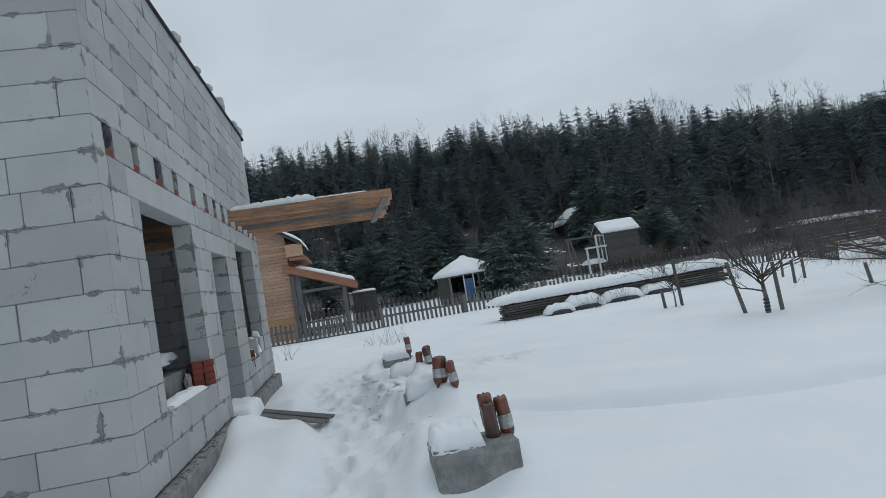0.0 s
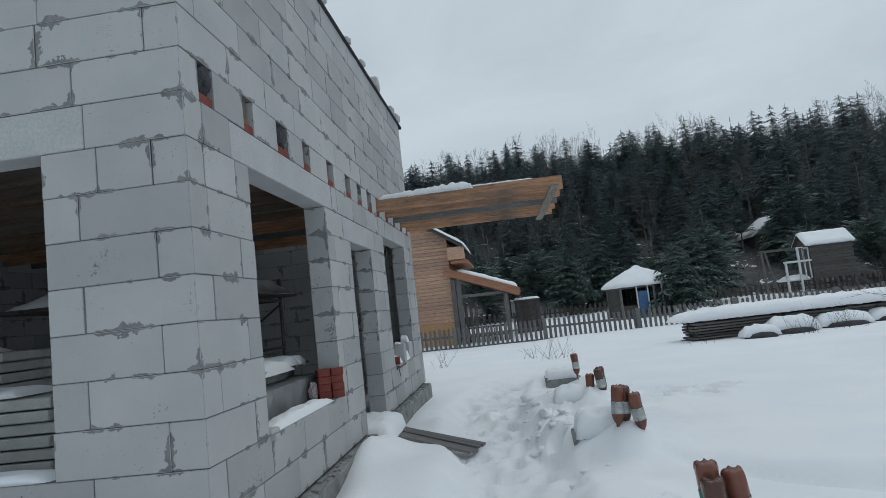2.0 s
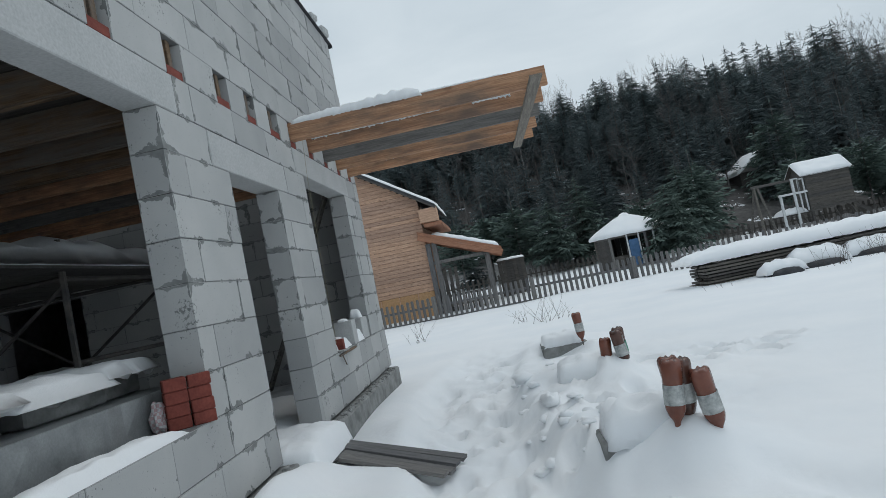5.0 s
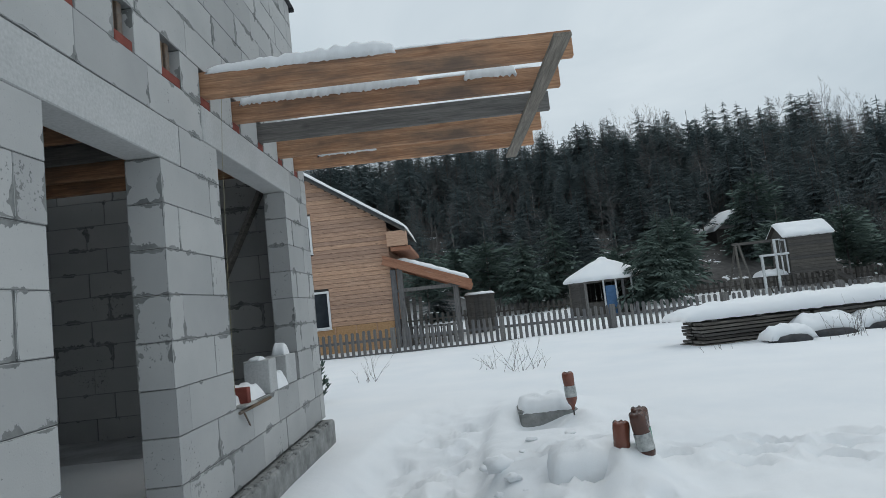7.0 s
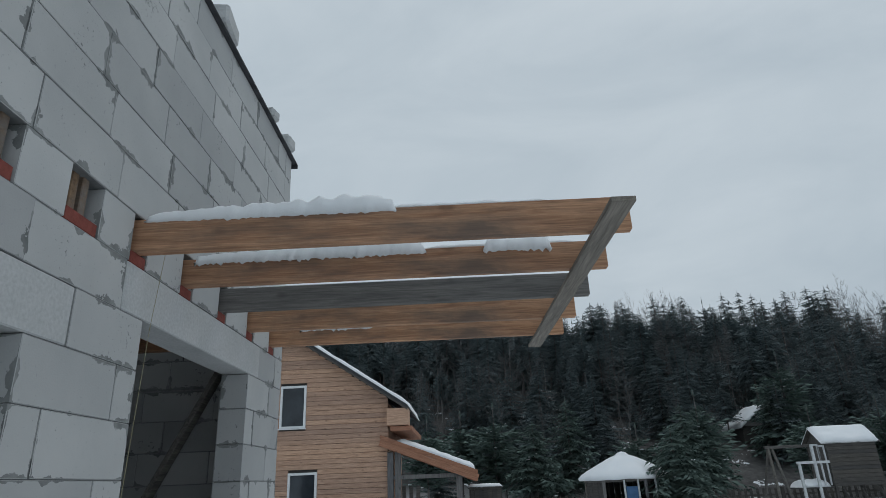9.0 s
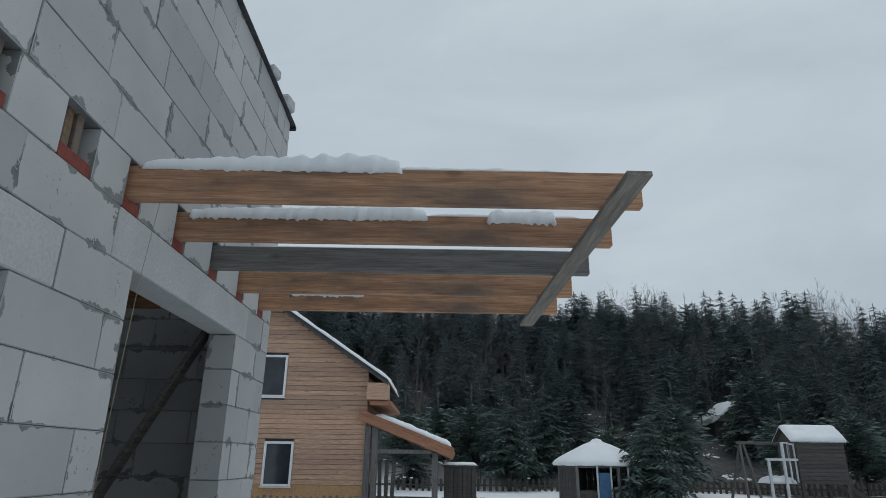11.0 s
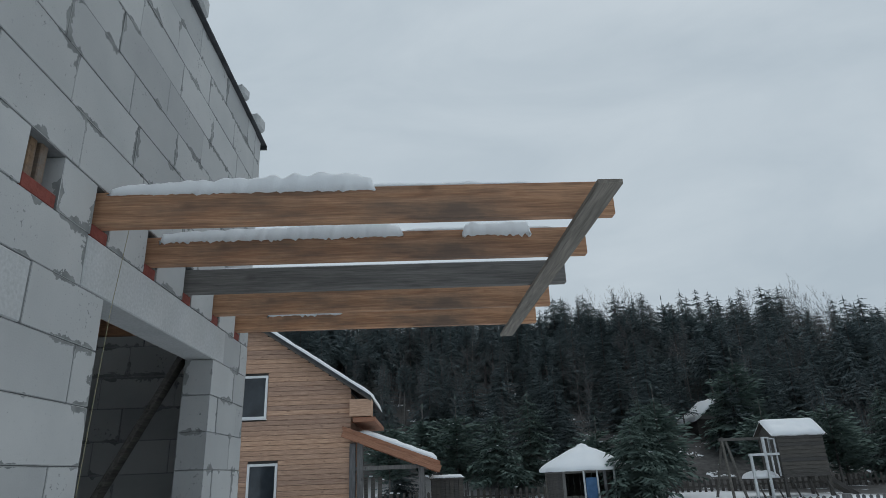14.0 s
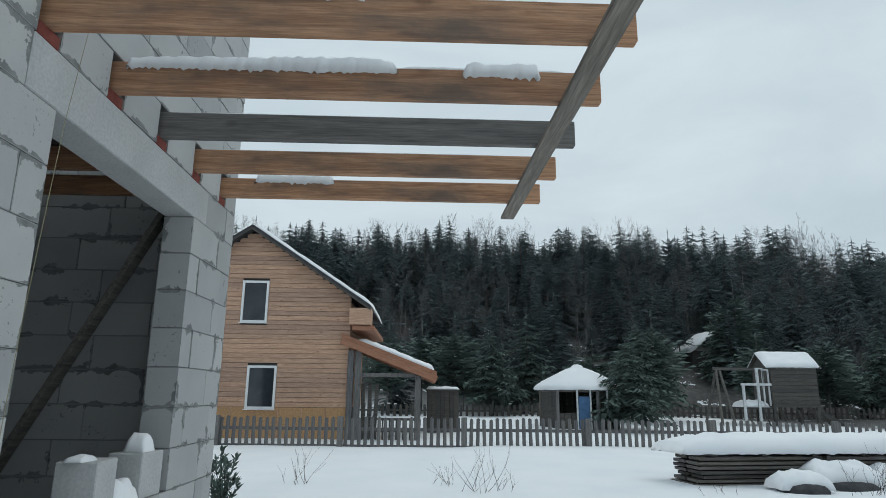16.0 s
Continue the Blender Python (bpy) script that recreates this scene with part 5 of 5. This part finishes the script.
# ---- plank stack under snow ----
def plank_stack():
    rng = random.Random(17)
    a, b = Vector((5.92, 13.0, -0.42)), Vector((13.7, 14.1, -0.42))
    L = (b - a).length
    m = Matrix.Translation(a) @ pose(0, 0, 0, 0, 0, math.degrees(math.atan2(b.y - a.y, b.x - a.x)))
    st = thing("plank_stack", m, "long stack of old grey planks under a thick snow blanket", "plank stack")
    for row in range(8):
        z = 0.04 + row * 0.068
        y = 0.0
        x = rng.uniform(-0.02, 0.16)
        while x < L - 0.3:
            ln = rng.uniform(2.2, 4.5)
            e = min(L + rng.uniform(-0.1, 0.2), x + ln)
            for yy in (0.0, 0.42):
                g = Geo()
                g.box(x, e - 0.02, yy + rng.uniform(-0.05, 0.05), yy + 0.36, z, z + 0.05, 0.005)
                ob = part("plank", g, M_PLANK if rng.random() < 0.6 else M_DARKWOOD, st)
                ob.rotation_euler = (0, 0, rng.uniform(-0.006, 0.006))
            x = e
    for k in range(9):
        g = Geo()
        x = 0.3 + k * (L - 0.5) / 8
        g.box(x, x + 0.1, -0.03, 0.82, 0.588, 0.64, 0.005)
        part("spacer", g, M_DARKWOOD, st)
    for k in range(3):
        g = Geo()
        g.box(-0.17, L + 0.1, -0.12 + k * 0.36, 0.2 + k * 0.36, 0.642, 0.672, 0.005)
        part("cover_board", g, M_DARKWOOD, st)
    snow_cap("snow_blanket", -0.22, L + 0.15, -0.12, 0.92, 0.25, m @ Matrix.Translation((0, 0, 0.672)), "thick wavy snow blanket on the plank stack", 120, 0.05, 90, 14, 0.06, 3.5, 0.22)
    for k, (x, y, rx, ry, h) in enumerate(((7.35, 12.45, 0.38, 0.30, 0.24), (8.25, 12.85, 0.55, 0.35, 0.36), (9.55, 13.1, 0.6, 0.35, 0.30), (10.9, 13.5, 0.55, 0.35, 0.26))):
        z = ground_z(x, y)
        th = thing("covered_heap", Matrix.Translation((x, y, z - 0.03)), "snow-capped heap under dark sheeting beside the plank stack", "heap", "covered heaps")
        g = Geo()
        n = 20
        for rr, zz in ((1.0, 0.0), (0.98, 0.07), (0.8, 0.13), (0.4, 0.16), (0.0, 0.165)):
            for s in range(n):
                q = 2 * math.pi * s / n
                w = 1 + 0.12 * n3(math.cos(q) * 2, math.sin(q) * 2, k, 1.0)
                g.v.append((rx * rr * w * math.cos(q), ry * rr * w * math.sin(q), zz))
        for i in range(4):
            for s in range(n):
                p, q = i * n + s, i * n + (s + 1) % n
                g.f.append((p, q, q + n, p + n))
        part("sheeting", g, M_FELT, th, "dark sheeting", True)
        snow_cap("snow_cap", -rx, rx, -ry * 0.6, ry * 1.1, h, Matrix.Translation((0, 0.06, 0.08)), "", 130 + k, 0.04, 16, 12, 0.02, 2.0, parent=th).matrix_local = Matrix.Translation((0, 0.06, 0.08))


plank_stack()


# ---- vegetation ----
def limb(g, rng, p, d, length, r, depth, kids=3, spread=0.6, up=0.15, sides=4, least=0.0016):
    """A bare branch that forks."""
    pts, q, v = [p], p.copy(), d.normalized()
    seg = 3 if depth > 0 else 2
    for k in range(seg):
        v = (v + Vector((rng.gauss(0, 0.13), rng.gauss(0, 0.13), rng.gauss(0, 0.1) + up * 0.3))).normalized()
        q = q + v * length / seg
        pts.append(q.copy())
    g.tube(pts, [max(least, r * (1 - 0.62 * k / seg)) for k in range(seg + 1)], sides if depth > 0 else 3, False)
    if depth <= 0:
        return
    for k in range(kids):
        t = rng.uniform(0.35, 1.0) if k else 1.0
        i = min(seg - 1, int(t * seg))
        base = pts[i].lerp(pts[i + 1], t * seg - i) if t < 1 else pts[-1]
        nd = (v + Vector((rng.gauss(0, spread), rng.gauss(0, spread), rng.gauss(0, spread * 0.6) + up))).normalized()
        limb(g, rng, base, nd, length * rng.uniform(0.5, 0.78), r * 0.5, depth - 1, kids, spread, up, sides, least)


def bare_tree(rng, h, r, depth=3, low=0.3, spread=0.5, boughs=9, bough_len=0.3):
    """A leafless deciduous tree: trunk and forking boughs."""
    trunk, crown = Geo(), Geo()
    pts, x, y = [], 0.0, 0.0
    for k in range(7):
        pts.append(Vector((x, y, h * k / 6)))
        x += rng.gauss(0, h * 0.012)
        y += rng.gauss(0, h * 0.012)
    trunk.tube(pts, [r * (1 - 0.93 * k / 6) for k in range(7)], 7, False)
    for b in range(boughs):
        t = low + (1 - low) * (b + rng.random()) / boughs
        i = min(5, int(t * 6))
        base = pts[i].lerp(pts[i + 1], min(1, t * 6 - i))
        a = rng.uniform(0, 2 * math.pi)
        limb(crown, rng, base, Vector((math.cos(a), math.sin(a), rng.uniform(0.5, 1.3))), h * bough_len * (1.15 - 0.7 * t), r * 0.38 * (1.1 - t * 0.7), depth, 3, spread, 0.22, 3, 0.0065)
    return trunk, crown


def conifer(rng, h, width, bare=0.1, pine=False):
    """A spruce or pine: trunk, and whorls of drooping, ragged boughs."""
    trunk, crown = Geo(), Geo()
    trunk.tube([(0, 0, 0), (0, 0, h * 0.5), (0, 0, h * 0.99)], [h * 0.013, h * 0.008, 0.012], 6, False)
    z = h * bare
    while z < h * 0.985:
        t = (z / h - bare) / (1 - bare)
        if pine:
            prof = math.sin(min(1.0, t * 1.15 + 0.12) * math.pi) ** 0.6 * 0.9
        else:
            prof = (1 - t) ** 0.7 + 0.075
        n = rng.randint(5, 7)
        a0 = rng.uniform(0, 6.28)
        for k in range(n):
            a = a0 + 6.283 * k / n + rng.gauss(0, 0.16)
            L = width * prof * rng.uniform(0.65, 1.15)
            drop = (-0.32 if not pine else 0.18) * L + rng.gauss(0, 0.05) * L
            c, s = math.cos(a), math.sin(a)
            zz = z + rng.uniform(-0.15, 0.15)
            m = 5
            wd = L * (0.36 if not pine else 0.42)
            ctr = [Vector((c * L * q / m, s * L * q / m, zz + drop * (q / m) ** 1.3 + 0.10 * L * (q / m) ** 3)) for q in range(m + 1)]
            for q in range(m):
                b, e = ctr[q], ctr[q + 1]
                w = wd * (1 - 0.7 * q / m)
                for sd in (-1, 1, 0):
                    f, fw = w * rng.uniform(0.6, 1.3), rng.uniform(0.4, 1.0)
                    tip = (b + e) / 2 + Vector((-s * f * sd + c * f * fw, c * f * sd + s * f * fw, -f * (rng.uniform(0.1, 0.6) if sd else rng.uniform(0.5, 1.0)) * (0.4 if pine else 1.0)))
                    i0 = len(crown.v)
                    crown.v.extend([tuple(b), tuple(b.lerp(e, 0.8)), tuple(tip)])
                    crown.f.append((i0, i0 + 1, i0 + 2))
        z += h * rng.uniform(0.022, 0.034) * (1.25 if pine else 1.0)
    tip = len(crown.v)
    crown.v.extend([(0.06, 0, h * 0.95), (-0.06, 0.04, h * 0.95), (0, 0, h * 1.02)])
    crown.f.append((tip, tip + 1, tip + 2))
    return trunk, crown


def arrays(geo):
    tri = []
    for f in geo.f:
        for k in range(1, len(f) - 1):
            tri.append((f[0], f[k], f[k + 1]))
    return np.array(geo.v, dtype=np.float64), np.array(tri, dtype=np.int64)


def merged(name, jobs, mat, label, category):
    """One mesh of many placed copies: jobs of (vertices, triangles, x, y, z, turn, scale, width)."""
    vs, fs, n = [], [], 0
    for v, f, x, y, z, a, s, w in jobs:
        c, si = math.cos(a), math.sin(a)
        o = np.empty_like(v)
        o[:, 0] = (v[:, 0] * c - v[:, 1] * si) * s * w + x
        o[:, 1] = (v[:, 0] * si + v[:, 1] * c) * s * w + y
        o[:, 2] = v[:, 2] * s + z
        vs.append(o)
        fs.append(f + n)
        n += len(v)
    V, F = np.concatenate(vs), np.concatenate(fs)
    me = bpy.data.meshes.new(name)
    me.vertices.add(len(V))
    me.vertices.foreach_set("co", V.ravel())
    me.loops.add(F.size)
    me.loops.foreach_set("vertex_index", F.ravel())
    me.polygons.add(len(F))
    me.polygons.foreach_set("loop_start", np.arange(0, F.size, 3))
    me.update(calc_edges=True)
    me.materials.append(mat)
    return tagged(new(name, me), label, category, kind="stuff")


def forest():
    rng = random.Random(101)
    spruces = [tuple(arrays(g) for g in conifer(rng, 10.0, 1.9 + 0.35 * (k % 3), 0.36 + 0.08 * (k % 3))) for k in range(5)]
    small = [tuple(arrays(g) for g in conifer(rng, 10.0, 2.6, 0.05)) for k in range(2)]
    pines = [tuple(arrays(g) for g in conifer(rng, 10.0, 1.8, 0.52, True)) for k in range(3)]
    bares = [tuple(arrays(g) for g in bare_tree(rng, 10.0, 0.09, 3, 0.42, 0.42, 11, 0.26)) for k in range(4)]
    thin = [tuple(arrays(g) for g in bare_tree(rng, 10.0, 0.06, 1, 0.12, 0.3, 22, 0.24)) for k in range(4)]
    needles, bark, twigs, pale = [], [], [], []
    rows = [(44, 2.6, 0.55), (48, 2.4, 0.64), (52, 2.3, 0.72), (56, 2.1, 0.80), (60, 1.9, 0.88), (64, 1.8, 0.94), (68, 1.8, 0.97), (72, 1.6, 1.02), (77, 1.5, 1.03), (83, 1.5, 1.02), (90, 1.5, 1.0), (97, 1.5, 0.95)]
    for y0, gap, part_h in rows:
        x = -0.42 * y0 - 8
        far = y0 * 1.22 + 12
        while x < far:
            yy = y0 + rng.uniform(-1.8, 1.8) + (8 * min(1.0, max(0.0, (x - 26) / 12)) if y0 < 56 else 0)
            if abs(x - 0.463 * yy) < 1.6 and 36 < yy < 48:
                x += gap
                continue
            zz = ground_z(x, yy) - 0.1
            env = 1.1 + 0.262 * (yy - 1.5) + 0.6 * n3(x, 0, 3, 0.08)
            h = (env - zz) * part_h * rng.choice((0.70, 0.80, 0.88, 0.95, 1.0, 1.07))
            side = min(1.0, max(0.0, (x / yy - 0.62) / 0.15))
            h *= 1 - 0.24 * side if y0 > 66 else 1 + 0.06 * side
            h = max(h, 3.0)
            a = rng.uniform(0, 6.28)
            pick = rng.random()
            leafy = n3(x, yy, 1, 0.10)
            if pick < (0.62 if y0 < 60 or y0 > 95 else 0.54) - 0.4 * leafy:
                t, c = rng.choice(spruces if 58 < y0 < 77 or rng.random() < 0.35 else small)
                w = rng.uniform(0.7, 1.15) * (1.0 if h > 8 else 1.2)
                bark.append((*t, x, yy, zz, a, h / 10, w))
                needles.append((*c, x, yy, zz, a, h / 10, w))
            elif pick < 0.74 - 0.4 * leafy:
                t, c = rng.choice(pines if y0 < 77 else small)
                bark.append((*t, x, yy, zz, a, h / 10, 1.0))
                needles.append((*c, x, yy, zz, a, h / 10, rng.uniform(0.85, 1.2)))
            else:
                t, c = rng.choice(bares)
                h *= 0.90
                birch = rng.random() < 0.25 and y0 < 62
                (pale if birch else bark).append((*t, x, yy, zz, a, h / 10, 1.1 if birch else 1.0))
                (pale if birch and rng.random() < 0.25 else twigs).append((*c, x, yy, zz, a, h / 10, 0.9))
            x += gap * rng.uniform(0.6, 1.4)
    # brush and saplings along the wood's edge
    for k in range(170):
        yy = rng.uniform(37.5, 56)
        x = rng.uniform(-0.4 * yy - 6, yy * 1.25 + 8)
        yy += 8 * min(1.0, max(0.0, (x - 26) / 12))
        if abs(x - 0.463 * yy) < 1.8 and yy < 48:
            continue
        t, c = rng.choice(thin)
        h = rng.uniform(2.2, 6.5)
        zz = ground_z(x, yy) - 0.1
        a = rng.uniform(0, 6.28)
        twigs.append((*t, x, yy, zz, a, h / 10, 1.0))
        twigs.append((*c, x, yy, zz, a, h / 10, 1.3))
    for k in range(230):
        x, yy = rng.uniform(14, 46), rng.uniform(21.5, 44)
        if yy > x * 1.3 or abs(yy - 30.6) < 3.0 and x < 21:
            continue
        t, c = rng.choice(thin)
        zz, a, h = ground_z(x, yy) - 0.1, rng.uniform(0, 6.28), rng.uniform(1.2, 3.6)
        twigs.append((*t, x, yy, zz, a, h / 10, 1.2))
        twigs.append((*c, x, yy, zz, a, h / 10, 2.0))
    for k in range(170):
        yy = rng.uniform(38, 60)
        x = rng.uniform(-0.4 * yy - 6, yy * 1.25 + 8)
        yy += 8 * min(1.0, max(0.0, (x - 26) / 12))
        if k % 2 or abs(x - 0.463 * yy) < 2.6 and yy < 48:
            continue
        t, c = rng.choice(small)
        h = rng.uniform(2.0, 5.5)
        zz = ground_z(x, yy) - 0.1
        needles.append((*c, x, yy, zz, rng.uniform(0, 6.28), h / 10, 1.5))
    merged("conifer_woods", needles, M_NEEDLE, "dense dark conifer crowns covering the slope", "forest")
    merged("wood_trunks", bark, M_BARK, "dark trunks of the forest on the slope", "forest")
    merged("bare_woods", twigs, M_TWIG, "leafless grey-brown tree crowns and brush on the slope", "forest")
    merged("birch_trunks", pale, M_BIRCH, "pale birch trunks and boughs among the dark forest", "forest")


forest()


def young_pines():
    rng = random.Random(202)
    for x, y, h in ((11.3, 31.0, 4.4), (12.6, 32.6, 5.2), (9.9, 33.5, 3.8), (5.2, 35.5, 4.2), (3.3, 37.2, 5.5), (-0.2, 35.0, 4.6), (1.5, 38.5, 5.0), (7.4, 38.0, 5.6),
                    (14.4, 37.5, 5.0), (19.8, 36.5, 4.6), (22.5, 35.0, 4.8), (24.5, 37.5, 4.2), (28.0, 38.5, 5.2), (9.3, 26.5, 3.3), (22.3, 43.5, 6.5), (20.9, 43.0, 4.4)):
        th = thing("pine_tree", Matrix.Translation((x, y, ground_z(x, y) - 0.05)), "young dark green pine with snow caught on its boughs", "tree", "young pines")
        t, c = conifer(rng, h, 1.25 + 0.12 * h, rng.uniform(0.16, 0.30), rng.random() < 0.6)
        part("trunk", t, M_BARK, th)
        part("crown", c, M_PINE, th)
        g = Geo()
        for k in range(7):
            z = rng.uniform(0.15, 0.75) * h
            a = rng.uniform(0, 6.28)
            r = (1.2 + 0.12 * h) * (1 - z / h) * rng.uniform(0.4, 0.9)
            s = rng.uniform(0.04, 0.09)
            g.box(r * math.cos(a) - s, r * math.cos(a) + s, r * math.sin(a) - s, r * math.sin(a) + s, z - 0.25 * r, z - 0.25 * r + s * 0.6, s * 0.4)
        tagged(part("snow_clump", g, M_SNOW, th), kind="stuff")


young_pines()


def garden_plants():
    rng = random.Random(303)
    # staked fruit trees
    for x, y, h, spread, r in ((8.62, 5.30, 1.95, 0.85, 0.045), (8.75, 8.62, 1.5, 0.5, 0.02), (11.3, 5.35, 2.5, 1.2, 0.045), (14.6, 7.9, 3.0, 1.1, 0.045)):
        z = ground_z(x, y) - 0.03
        th = thing("fruit_tree", Matrix.Translation((x, y, z)), "small leafless fruit tree with spreading twigs in the snow", "tree", "garden fruit trees")
        t, c = Geo(), Geo()
        t.tube([(0, 0, 0), (0.01, 0, 0.25), (-0.01, 0.01, h * 0.3)], [r, r * 0.85, r * 0.7], 8)
        for k in range(15 if h < 2 else 20):
            a = rng.uniform(0, 6.28)
            limb(c, rng, Vector((0, 0, h * rng.uniform(0.2, 0.36))), Vector((math.cos(a) * spread * 1.3, math.sin(a) * spread * 1.3, rng.uniform(0.35, 1.3) if h < 2 else rng.uniform(-0.1, 1.1))), h * rng.uniform(0.32, 0.5), r * 0.38, 3, 3, 0.5, 0.12)
        tr = part("trunk", t, M_BARK, th)
        part("crown", c, M_STEM, th)
        if r > 0.04 and h < 2:
            g = Geo()
            for q in range(4):
                g.tube([(0, 0, 0.07 + q * 0.06), (0, 0, 0.10 + q * 0.06)], r * 1.12, 8)
            part("wrap", g, M_FELT, th, "dark bark wrap")
    for (x, y), (dx, dy), h in (((8.50, 5.68), (-0.22, 0.05), 0.95), ((8.95, 5.36), (-0.04, 0.0), 0.85), ((8.56, 8.72), (-0.04, 0.0), 0.42), ((8.95, 8.67), (-0.06, 0.0), 0.98), ((12.1, 9.0), (0, 0), 0.55),
                                ((13.1, 9.9), (0, 0), 0.5), ((11.75, 6.35), (-0.12, 0), 0.42), ((13.6, 11.4), (0.05, 0), 0.5)):
        g = Geo()
        g.tube([(0, 0, -0.25), (dx, dy, h)], [0.038, 0.034], 7)
        solo("stake", g, M_PLANK, Matrix.Translation((x, y, ground_z(x, y))), "weathered wooden stake driven in beside a fruit tree", "stake", "garden stakes")
    # twigs poking out of the snow
    for x, y, n, h in ((-0.35, 12.75, 9, 0.42), (1.9, 12.9, 8, 0.34), (2.35, 12.3, 12, 0.55), (2.8, 12.5, 6, 0.3), (8.3, 12.2, 18, 0.5), (9.2, 12.45, 16, 0.45), (6.0, 12.2, 6, 0.2), (14.0, 14.2, 16, 0.6), (13.6, 13.6, 12, 0.5), (9.5, 13.0, 10, 0.45), (17.9, 13.3, 40, 0.75), (17.5, 12.5, 44, 0.8), (17.1, 11.7, 40, 0.8), (16.7, 10.9, 44, 0.85), (16.2, 10.1, 40, 0.8), (18.6, 12.2, 44, 0.9), (18.2, 11.2, 44, 0.9), (17.6, 10.2, 44, 0.9), (19.6, 12.6, 44, 1.0)):
        g = Geo()
        for k in range(n):
            p = Vector((rng.gauss(0, 0.16 if n < 30 else 0.5), rng.gauss(0, 0.12 if n < 30 else 0.4), -0.05))
            limb(g, rng, p, Vector((rng.gauss(0, 0.5), rng.gauss(0, 0.4), 1)), h * rng.uniform(0.5, 1.0), 0.0042, 1, 2, 0.4, 0.2)
        solo("shrub", g, M_STEM, Matrix.Translation((x, y, ground_z(x, y))), "bare brown twigs of a small shrub poking through snow", "shrub", "shrubs in the snow")
    # feathery evergreen by the house corner
    x, y = -0.80, 10.6
    th = thing("young_juniper", Matrix.Translation((x, y, ground_z(x, y) - 0.05)), "knee-high dark juniper with feathery upright sprays in the snow", "shrub")
    t, c = Geo(), Geo()
    for k in range(11):
        a, lean = 2.4 * k, 0.12 + 0.05 * k
        d = Vector((math.cos(a) * lean, math.sin(a) * lean, 1)).normalized()
        ln = rng.uniform(0.5, 0.85) * (1 - 0.03 * k)
        pts = [d * ln * q / 4 + Vector((rng.gauss(0, 0.015), rng.gauss(0, 0.015), 0)) * q for q in range(5)]
        t.tube(pts, [0.007, 0.006, 0.004, 0.003, 0.002], 4)
        for j in range(80):
            u = rng.uniform(0.2, 1.0) * 3.99
            p = pts[int(u)].lerp(pts[int(u) + 1], u % 1)
            e = (d + Vector((rng.gauss(0, 0.6), rng.gauss(0, 0.6), 0))).normalized() * rng.uniform(0.04, 0.11)
            w = e.cross(Vector((rng.gauss(0, 1), rng.gauss(0, 1), 0.2))).normalized() * 0.012
            i = len(c.v)
            c.v.extend([tuple(p), tuple(p + e * 0.5 + w), tuple(p + e), tuple(p + e * 0.5 - w)])
            c.f.append((i, i + 1, i + 2, i + 3))
    part("stems", t, M_STEM, th)
    part("sprays", c, M_PINE, th)


garden_plants()


# ---- loose snow ----
def snow_clods():
    """Broken lumps thrown up beside the trodden path."""
    rng = random.Random(404)
    g = Geo()
    for k in range(40):
        y = rng.uniform(2.2, 6.8)
        x = rng.choice((1.75, 1.9, 2.1)) + rng.gauss(0, 0.12)
        if any(abs(x - px) < 0.45 and abs(y - py) < 0.3 for px, py in PILLARS):
            continue
        r = rng.uniform(0.025, 0.06) if k % 5 else rng.uniform(0.07, 0.11)
        crumple(g, (x, y, ground_z(x, y) + r * 0.15), (r * rng.uniform(0.8, 1.3), r * rng.uniform(0.8, 1.3), r * rng.uniform(0.35, 0.6)), 0.5, k + 20, 12, 8)
    tagged(new("snow_clods", g.mesh("snow_clods", M_SNOW, True)), "broken lumps of snow beside the trodden path", "snow", kind="stuff")


snow_clods()
